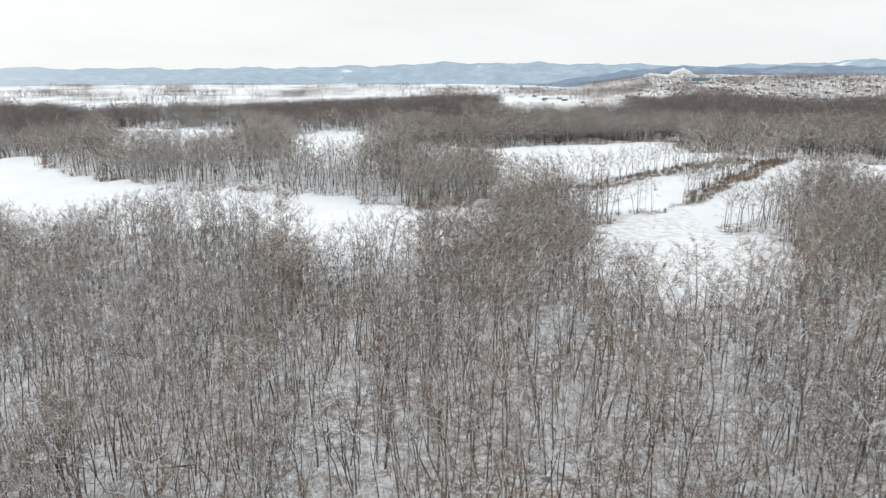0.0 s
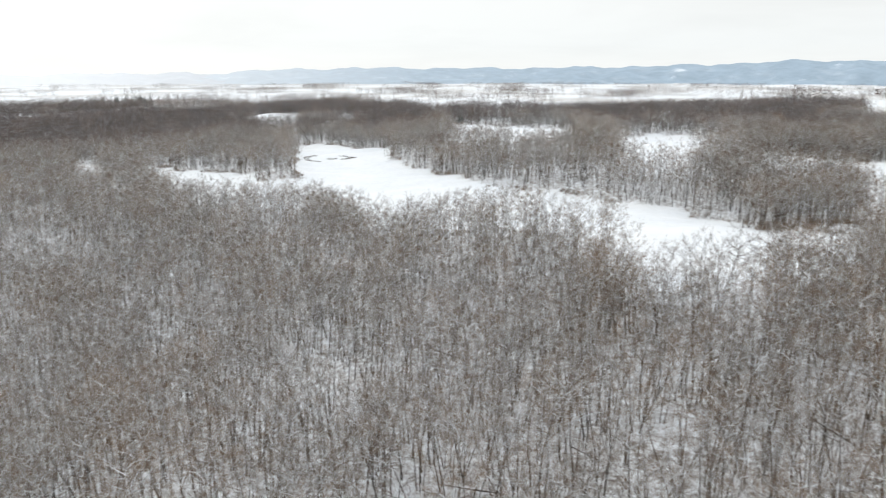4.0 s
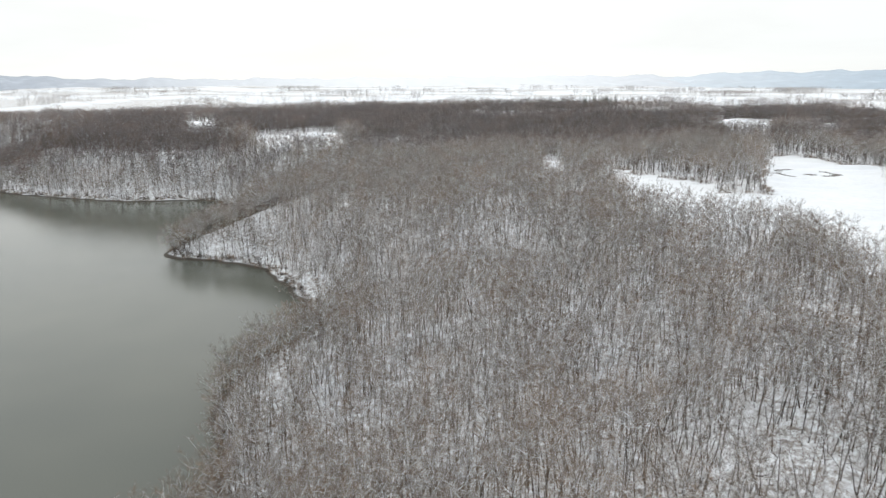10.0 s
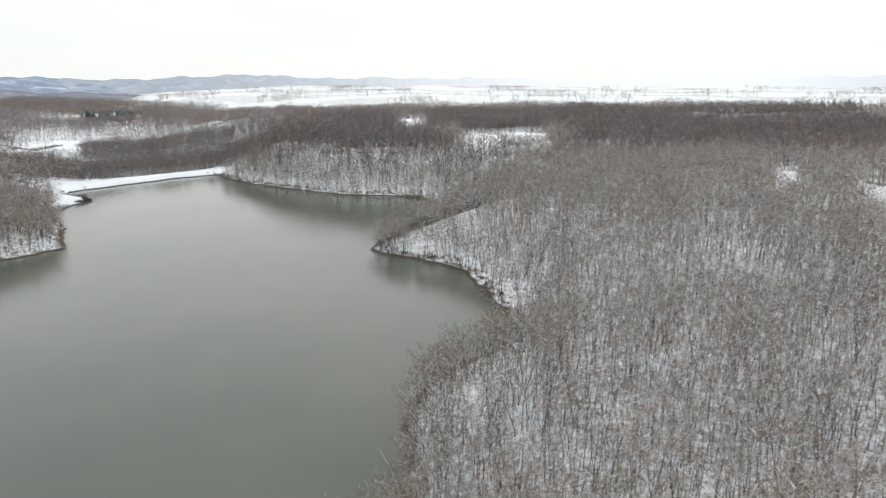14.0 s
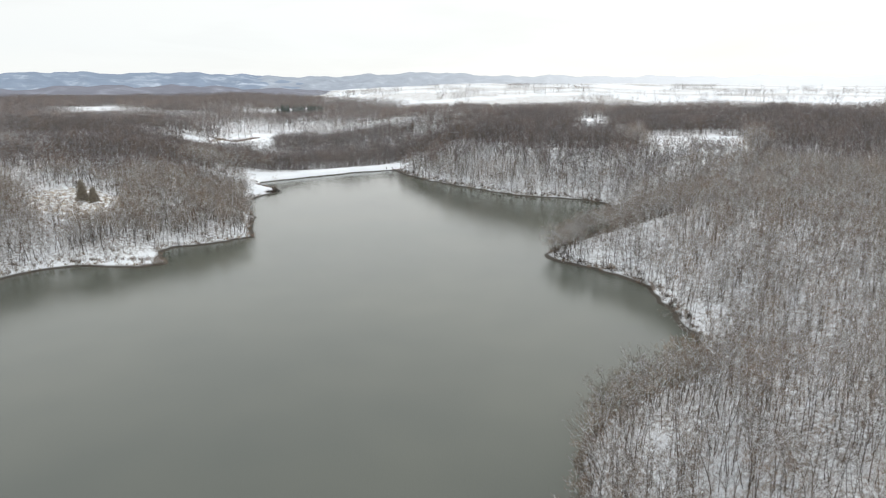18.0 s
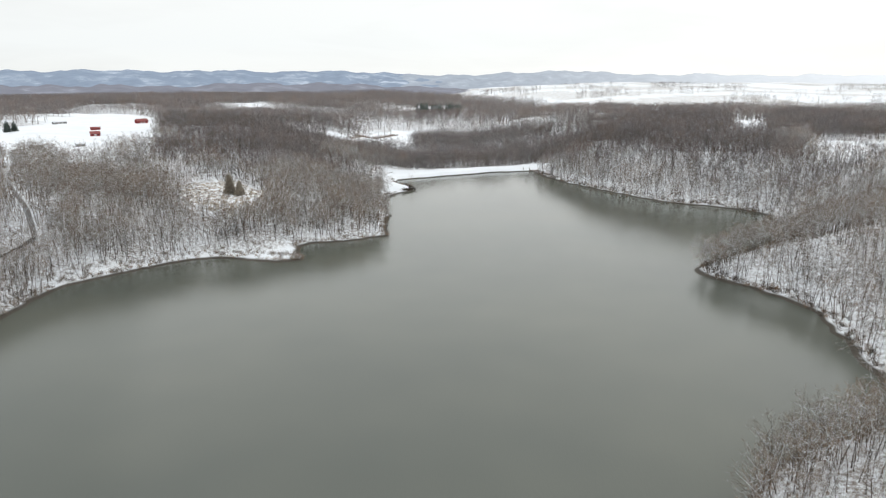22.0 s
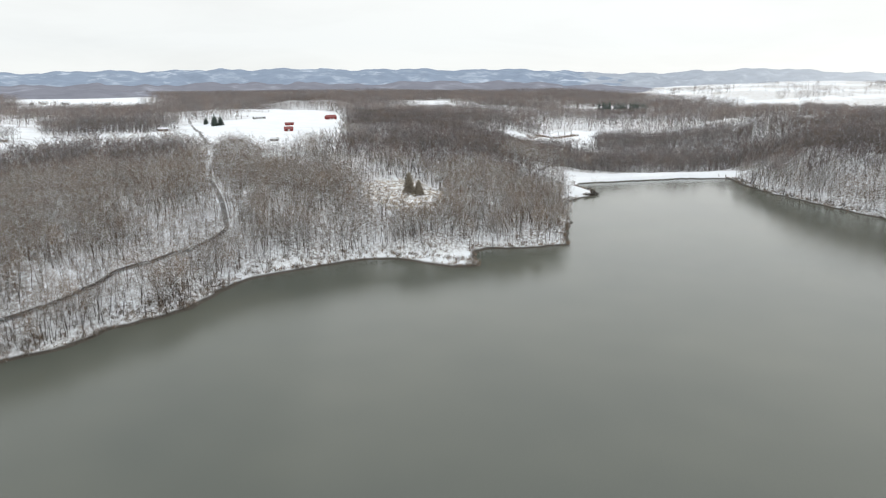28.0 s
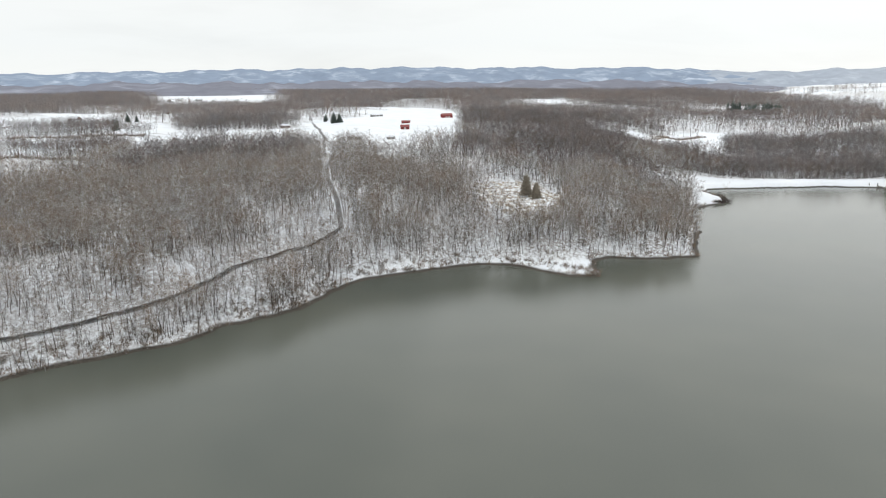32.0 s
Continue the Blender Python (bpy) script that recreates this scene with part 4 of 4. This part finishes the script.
building("house", "grey farmhouse in a snowy yard", "house", -745, -1000, 60, 12, 8, 4.2, 2.4, GREY, ROOF_SNOW, 1, 3, "valley farm")
building("barn", "brown barn in the valley farmyard", "barn", -730, -1075, 20, 16, 10, 4.6, 3.2, BROWN, ROOF_SNOW, 1, 3, "valley farm")
for k, (x, y) in enumerate(((-1400, -1720), (-1440, -1690), (-1480, -1750), (-1350, -1700), (-1530, -1640))):
    building("house", "far white house on the snowy hill", "house", x, y, 30 + 40 * k, 14, 9, 5, 3, (WHITE, GREY)[k % 2], ROOF_SNOW, 1, 3, "hill houses")


# ---------------------------------------------------------------- evergreens
NEEDLES = plain("spruce_needles", (0.13, 0.165, 0.145), 0.9, 0.6, 0.4)


def spruce(seed, label, group, tall=14.0, spread_out=0.25, mat=None, taper=0.8):
    """A conifer: trunk and tiers of drooping boughs with ragged ends."""
    rng = random.Random(seed)
    root = tagged(new("spruce_tree"), label, "evergreen tree", group)
    part("trunk", tuple(np.array(v) for v in tube([(0, 0, -0.6), (0, 0, tall * 0.5), (0, 0, tall * 0.97)], [0.26, 0.16, 0.02], 6)), BARK, root, tints={"tint": np.full(18, 0.6)})
    bits = Bits()
    tiers = 17
    for q in range(tiers):
        k = q / tiers
        z, reach = tall * (0.07 + 0.9 * k), tall * spread_out * (1 - k) ** taper + 0.25
        for s in range(11):
            a = s * 0.571 + q * 1.3 + rng.uniform(-0.2, 0.2)
            r = reach * rng.uniform(0.7, 1.12)
            d, side = Vector((math.cos(a), math.sin(a), 0)), Vector((-math.sin(a), math.cos(a), 0))
            w = r * 0.26 + 0.1
            root_p = Vector((0, 0, z + 0.12 * r))
            mid_p, tip = d * r * 0.6 + Vector((0, 0, z - 0.03 * r)), d * r + Vector((0, 0, z - rng.uniform(0.12, 0.3) * r))
            bits.add([root_p, mid_p - side * w, tip, mid_p + side * w, mid_p + Vector((0, 0, 0.12 * r)), mid_p - side * w * 0.5 + d * w * 1.4 - Vector((0, 0, 0.2)), mid_p + side * w * 0.5 + d * w * 1.5 - Vector((0, 0, 0.25))], [(0, 1, 4), (0, 4, 3), (1, 2, 4), (4, 2, 3), (1, 5, 4), (4, 6, 3)])
    tagged(part("foliage", bits.arrays(), mat or NEEDLES, root), kind="stuff")
    return root


def plant(model, x, y, size, turn):
    c = copy_thing(model, pose(x, y, float(land(x, y)), 0, 0, turn))
    c.scale = (size, size, size)
    return c


DULL_NEEDLES = plain("brownish_needles", (0.36, 0.31, 0.24), 0.9, 0.6, 0.4)
glade = [spruce(31, "brownish green spruce in a snowy glade", "glade spruces", 16, 0.3, DULL_NEEDLES, 0.55), spruce(32, "smaller brownish green spruce in a snowy glade", "glade spruces", 11, 0.36, DULL_NEEDLES, 0.55)]
for s, (x, y) in zip(glade, ((-546, -212), (-543, -203))):
    s.matrix_world = pose(x, y, float(land(x, y)))
yard = spruce(33, "broad dark spruce in the farm yard", "yard spruces", 18, 0.36)
yard.matrix_world = pose(-905, -706, float(land(-905, -706)))
for x, y, size in ((-911, -700, 0.85), (-938, -752, 0.62), (-928, -744, 0.5), (-690, -905, 0.95), (-684, -899, 0.7), (-760, -985, 0.8), (-770, -978, 0.6)):
    plant(yard, x, y, size, x * 7 % 360)
grove_tree = spruce(34, "tall dark evergreen in a far grove", "far evergreens", 22, 0.2)
grove_tree.matrix_world = pose(-1745, -262, float(land(-1745, -262)))
rng = random.Random(8)
for k in range(44):
    x, y = -1745 + rng.gauss(0, 12), -345 + 105 * rng.random()
    plant(grove_tree, x, y, rng.uniform(0.95, 1.35), rng.uniform(0, 360))
for k in range(46):
    f = rng.random()
    x, y = -1190 + 125 * f + rng.gauss(0, 6), 930 + 95 * f + rng.gauss(0, 8)
    plant(grove_tree, x, y, rng.uniform(0.9, 1.2), rng.uniform(0, 360))
for k in range(7):
    plant(grove_tree, -360 + rng.gauss(0, 14), 800 + rng.gauss(0, 8), rng.uniform(0.75, 1.05), rng.uniform(0, 360))


# ---------------------------------------------------------------- dam and spillway
root = tagged(new("spillway"), "dark wet concrete spillway at the end of the dam", "spillway")
piece("side_wall", prism([(-9, -1), (9, -1), (9, 0.4), (1, 3.6), (-9, 3.6)], -3.6, -2.9), CONCRETE, root)
piece("side_wall", prism([(-9, -1), (9, -1), (9, 0.4), (1, 3.6), (-9, 3.6)], 2.9, 3.6), CONCRETE, root)
piece("chute", prism([(-9, -1), (9, -1), (9, -0.2), (0, 2.4), (-9, 2.4)], -2.9, 2.9), CONCRETE, root)
piece("apron", prism([(2, -1), (15, -1), (15, -0.3), (2, 2.6)], 3.6, 12), CONCRETE, root)
root.matrix_world = pose(-873, -26, -0.7, 0, 0, 5)


# ---------------------------------------------------------------- brush, logs, reeds
def thicket(name, label, spots, seed, mat, tall=(1.4, 3.4), stems=26, width=0.1):
    """Low bushes in one mesh."""
    rng = random.Random(seed)
    zs = land(spots[:, 0], spots[:, 1])
    bits, tint = Bits(), []
    for (x, y), z in zip(spots, zs):
        base, h, hue = Vector((x, y, max(z, 0) - 0.2)), rng.uniform(*tall), rng.random()
        for _ in range(stems):
            e = Vector((rng.gauss(0, 0.5), rng.gauss(0, 0.5), 1)).normalized()
            p = base + Vector((rng.gauss(0, 0.6), rng.gauss(0, 0.6), rng.random() * h * 0.4))
            bits.add(blade(rng, p, e, h * rng.uniform(0.5, 1.0), width * rng.uniform(0.7, 1.4)), [(0, 1, 2)])
            tint += [hue] * 3
    co, tris = bits.arrays()
    return tagged(new(name, mesh_from(name, co, tris, mat, 3, {"tint": np.array(tint)})), label, "brush", kind="stuff")


def along(line, step, low, high, seed):
    """Points beside a line of plan points, on dry land."""
    rng, out = np.random.RandomState(seed), []
    for (x0, y0), (x1, y1) in zip(line, line[1:]):
        d = math.hypot(x1 - x0, y1 - y0)
        for k in np.arange(0, d, step):
            for _ in range(2):
                o = rng.uniform(low, high) * rng.choice((-1, 1))
                out.append((x0 + (x1 - x0) * k / d - (y1 - y0) / d * o, y0 + (y1 - y0) * k / d + (x1 - x0) / d * o))
    p = np.array(out)
    return p[~inside(p[:, 0], p[:, 1], LAKE)]


shore_line = LAKE + LAKE[:1]
spots = along(shore_line, 1.9, 0.2, 5.0, 3)
spots = spots[(away(spots[:, 0], spots[:, 1], [(-786, -150), (-882, -26)]) > 14) & (waves(spots[:, 0], spots[:, 1], 45, 17) > -0.75)]
thicket("brush", "low brown leafless brush along the waterline", spots, 4, TWIG, (1.2, 3.6), 30, 0.09)
hook = along([(-742, -128), (-720, -119), (-708, -124)], 1.2, 0.3, 3.0, 5)
thicket("brush", "dark brown brush on the snowy spit by the dam", hook, 6, BARK, (1.8, 3.2), 40, 0.14)
point = along([(-505, -146), (-484, -136)], 1.5, 0.2, 3.5, 7)
thicket("brush", "brown leafless bushes on the lake point", point, 8, TWIG, (0.9, 2.0), 22, 0.1)
hedge_spots = np.concatenate([along(h, 1.6, 0.0, 6.0, 9) for h in HEDGES])
thicket("brush", "tangled brown hedgerow brush", hedge_spots, 10, TWIG, (1.5, 3.5), 34, 0.16)
glade_spots = np.random.RandomState(4).uniform((-605, -270), (-515, -180), (260, 2))
glade_spots = glade_spots[inside(glade_spots[:, 0], glade_spots[:, 1], CONIFER_GLADE)]
thicket("brush", "tawny scrub in the snowy glade", glade_spots, 11, TWIG, (0.7, 1.8), 18, 0.14)
# denser, taller brush on the bank below the lane
lane_bank = along([p for p in LAKE if -470 < p[0] < -200 and p[1] < -120], 1.0, 0.3, 13.0, 21)
lane_bank = lane_bank[waves(lane_bank[:, 0], lane_bank[:, 1], 30, 19) > -0.5]
thicket("brush", "dense brown brush on the bank below the lane", lane_bank, 22, TWIG, (1.4, 4.4), 36, 0.1)
far_bank = along([p for p in LAKE if -875 < p[0] < -350 and p[1] > -30], 1.6, 0.3, 7.0, 23)
thicket("brush", "dark brown brush under the trees of the far bank", far_bank, 24, BARK, (1.2, 3.6), 20, 0.14)

edge_spots = np.concatenate([along(f + f[:1], 2.6, 0.0, 3.0, 13) for f in (POND_FIELD, RIDGE_STRIP, RIDGE_CLEARING, FAR_FIELD, TOP_FIELD)])
edge_spots = edge_spots[wooded(edge_spots[:, 0], edge_spots[:, 1])]
thicket("brush", "brown brush along the field edges", edge_spots, 14, TWIG, (1.0, 3.0), 22, 0.12)

# a small frozen pond with a ring of reeds
REED = plain("dry_reeds", (0.16, 0.12, 0.08), 0.9, 0.8, 0.4)
ICE = plain("grey_pond_ice", (0.55, 0.58, 0.6), 0.25, 0.15, 0.25, 0.4)
pond_x, pond_y = -300, 455
ring = []
for k in range(420):
    a = k * 2.399
    o = 1 + 0.09 * math.sin(k * 12.9898)
    if math.sin(a * 2.0 + 0.6) > -0.55:
        ring.append((pond_x + 19 * o * math.cos(a), pond_y + 12 * o * math.sin(a)))
for k in range(46):
    ring.append((pond_x + 3 + 5 * math.cos(k * 2.4) * (k / 46), pond_y - 1 + 2.2 * math.sin(k * 2.4) * (k / 46)))
thicket("reeds", "dry brown reeds round a frozen pond", np.array(ring), 12, REED, (0.35, 0.8), 9, 0.2)


def fallen_log(x, y, turn, length, thick, tilt=0.0):
    root = tagged(new("fallen_log"), "dark fallen tree trunk with snow along it", "log", "fallen trunks")
    r = random.Random(int(x * 13 + y))
    bend = r.uniform(-0.4, 0.4)
    part("trunk", tuple(np.array(v) for v in tube([(0, -length / 2, 0), (bend, 0, 0.05), (0, length / 2, 0)], [thick, thick * 0.8, thick * 0.45], 7)), BARK, root, tints={"tint": np.full(21, 0.7)})
    part("snow", tuple(np.array(v) for v in tube([(0, -length / 2 + 0.2, thick * 0.55), (bend, 0, thick * 0.5), (0, length / 2 - 0.3, thick * 0.3)], [thick * 0.62, thick * 0.55, thick * 0.3], 6)), ROOF_SNOW, root)
    for k in range(3):
        a = r.uniform(0.5, 1.1) * r.choice((-1, 1))
        p = Vector((bend * 0.5, length * (0.1 + 0.12 * k), 0.1))
        part("branch", tuple(np.array(v) for v in tube([p, p + Vector((math.sin(a), math.cos(a), 0.5)) * length * 0.16], [thick * 0.35, 0.02], 4)), LIMB, root, tints={"tint": np.full(8, 0.7)})
    root.matrix_world = pose(x, y, max(float(land(x, y)), 0.0) + thick * 0.6, tilt, 0, turn)


for x, y, turn, length, thick in ((-80, 172, 70, 15, 0.33), (-92, 182, 62, 9, 0.25), (-155, 178, 75, 13, 0.3), (-62, 150, 20, 11, 0.25), (30, 118, -35, 9, 0.25), (-30, 128, 65, 12, 0.28), (-130, 150, 15, 10, 0.25), (-46, 112, 100, 9, 0.22), (8, 150, 40, 10, 0.25), (-190, 140, 55, 11, 0.26), (-330, -236, 60, 12, 0.25), (-352, -233, 80, 9, 0.22), (-405, -233, 110, 10, 0.22), (-372, -236, 40, 8, 0.2), (-300, -246, 70, 9, 0.22), (-425, -222, 120, 8, 0.2)):
    fallen_log(x, y, turn, length, thick)

# trees that lean out over the water
shore_models = {}


def shore_tree(k, x, y, turn, lean, size, label, group):
    key = (k % 10, group)
    fresh = key not in shore_models
    if fresh:
        shore_models[key] = tree_thing(700 + k, label, group, (0.95, 0.5, 0.15)[k % 3])
    d = Vector((math.sin(radians(turn)), math.cos(radians(turn)), 0))
    m = pose(x, y, max(float(land(x, y)), 0.1)) @ Matrix.Rotation(radians(lean), 4, d.cross(Vector((0, 0, -1)))) @ pose(0, 0, 0, 0, 0, k * 77) @ Matrix.Scale(size, 4)
    if fresh:
        shore_models[key].matrix_world = m
    else:
        copy_thing(shore_models[key], m)


for k, (x, y, turn, lean) in enumerate(((-352, 141, 200, 62), (-345, 141, 170, 74), (-338, 141, 215, 55), (-326, 139, 215, 66), (-372, 142, 190, 70))):
    shore_tree(k, x, y, turn, lean, 0.62, "pale snow-lined tree leaning over the water", "fallen shore trees")
rng = random.Random(41)
for k, ((x0, y0), (x1, y1)) in enumerate(list(zip(NEAR_BANK, NEAR_BANK[1:])) + list(zip(POINT_BANK, POINT_BANK[1:]))):
    n = max(1, round(math.hypot(x1 - x0, y1 - y0) / 4.2))
    for q in range(n):
        f = (q + rng.random() * 0.8) / n
        out = math.degrees(math.atan2(y0 - y1, x1 - x0))
        side = rng.uniform(1.5, 5.0)
        x, y = x0 + (x1 - x0) * f, y0 + (y1 - y0) * f
        a = radians(out)
        shore_tree(10 + k * 9 + q, x - math.sin(a) * side, y - math.cos(a) * side, out + rng.uniform(-30, 30), rng.uniform(8, 30), rng.uniform(0.7, 1.0), "broad bare tree reaching out over the lake", "trees on the lake bank")
        side += rng.uniform(4, 9)
        shore_tree(15 + k * 9 + q, x - math.sin(a) * side, y - math.cos(a) * side, out + rng.uniform(-60, 60), rng.uniform(1, 10), rng.uniform(0.8, 1.05), "broad bare tree reaching out over the lake", "trees on the lake bank")


# ---------------------------------------------------------------- the far town
def far_house(k):
    r = random.Random(k)
    return building("house", ("white", "grey", "brown", "pale")[k % 4] + " town house with a snowy roof", "house", 0, 0, 0, r.uniform(9, 14), r.uniform(7, 9), r.uniform(3.6, 6), r.uniform(2.2, 3.4), (WHITE, GREY, BROWN, WHITE)[k % 4], ROOF_SNOW, 0, 0, "far town")


def town_spot(turn, r):
    a = radians(turn)
    return -math.sin(a) * r, math.cos(a) * r


town_models = [far_house(k) for k in range(6)]
rng = random.Random(17)
for k in range(290):
    turn = -35 + 20 * rng.random() ** 0.85 if k < 265 else rng.uniform(-12, 0)
    r = rng.uniform(1850, 3300)
    x, y = town_spot(turn, r)
    place_at = pose(x, y, float(land(x, y)), 0, 0, rng.uniform(0, 360))
    if k < 6:
        town_models[k].matrix_world = place_at
    else:
        copy_thing(town_models[k % 6], place_at)
x, y = town_spot(-20.2, 2950)
building("factory", "long teal metal factory hall on the edge of town", "factory", x, y, 20 + 90, 62, 24, 9, 2.0, TEAL, TEAL, 2, 6)

STEAM = plain("white_steam", (0.9, 0.9, 0.89), 1.0, 0.02, 0.04)
rng = random.Random(23)
bm = bmesh.new()
x0, y0 = town_spot(-20.0, 3000)
ax, ay = town_spot(-16.2, 3000)
for k in range(34):
    f = k / 33
    size = 3 + 6 * math.sin(math.pi * min(f * 1.15, 1)) + rng.uniform(-2, 2.5)
    bit = bmesh.ops.create_icosphere(bm, subdivisions=2, radius=size)
    for v in bit["verts"]:
        v.co *= 1 + 0.3 * noise.noise(v.co * 0.22 + Vector((k, 0, 0)))
        v.co += Vector((x0 + (ax - x0) * f + rng.uniform(-1, 1), y0 + (ay - y0) * f, float(land(x0, y0)) + 12 + 30 * math.sin(f * 5.2) ** 2 * (1 - 0.75 * f) + rng.uniform(-4, 4)))
steam_mesh = bpy.data.meshes.new("steam_plume")
bm.to_mesh(steam_mesh)
bm.free()
steam_mesh.materials.append(STEAM)
tagged(new("steam_plume", steam_mesh), "white plume of steam drifting over the factory", "steam", kind="stuff")
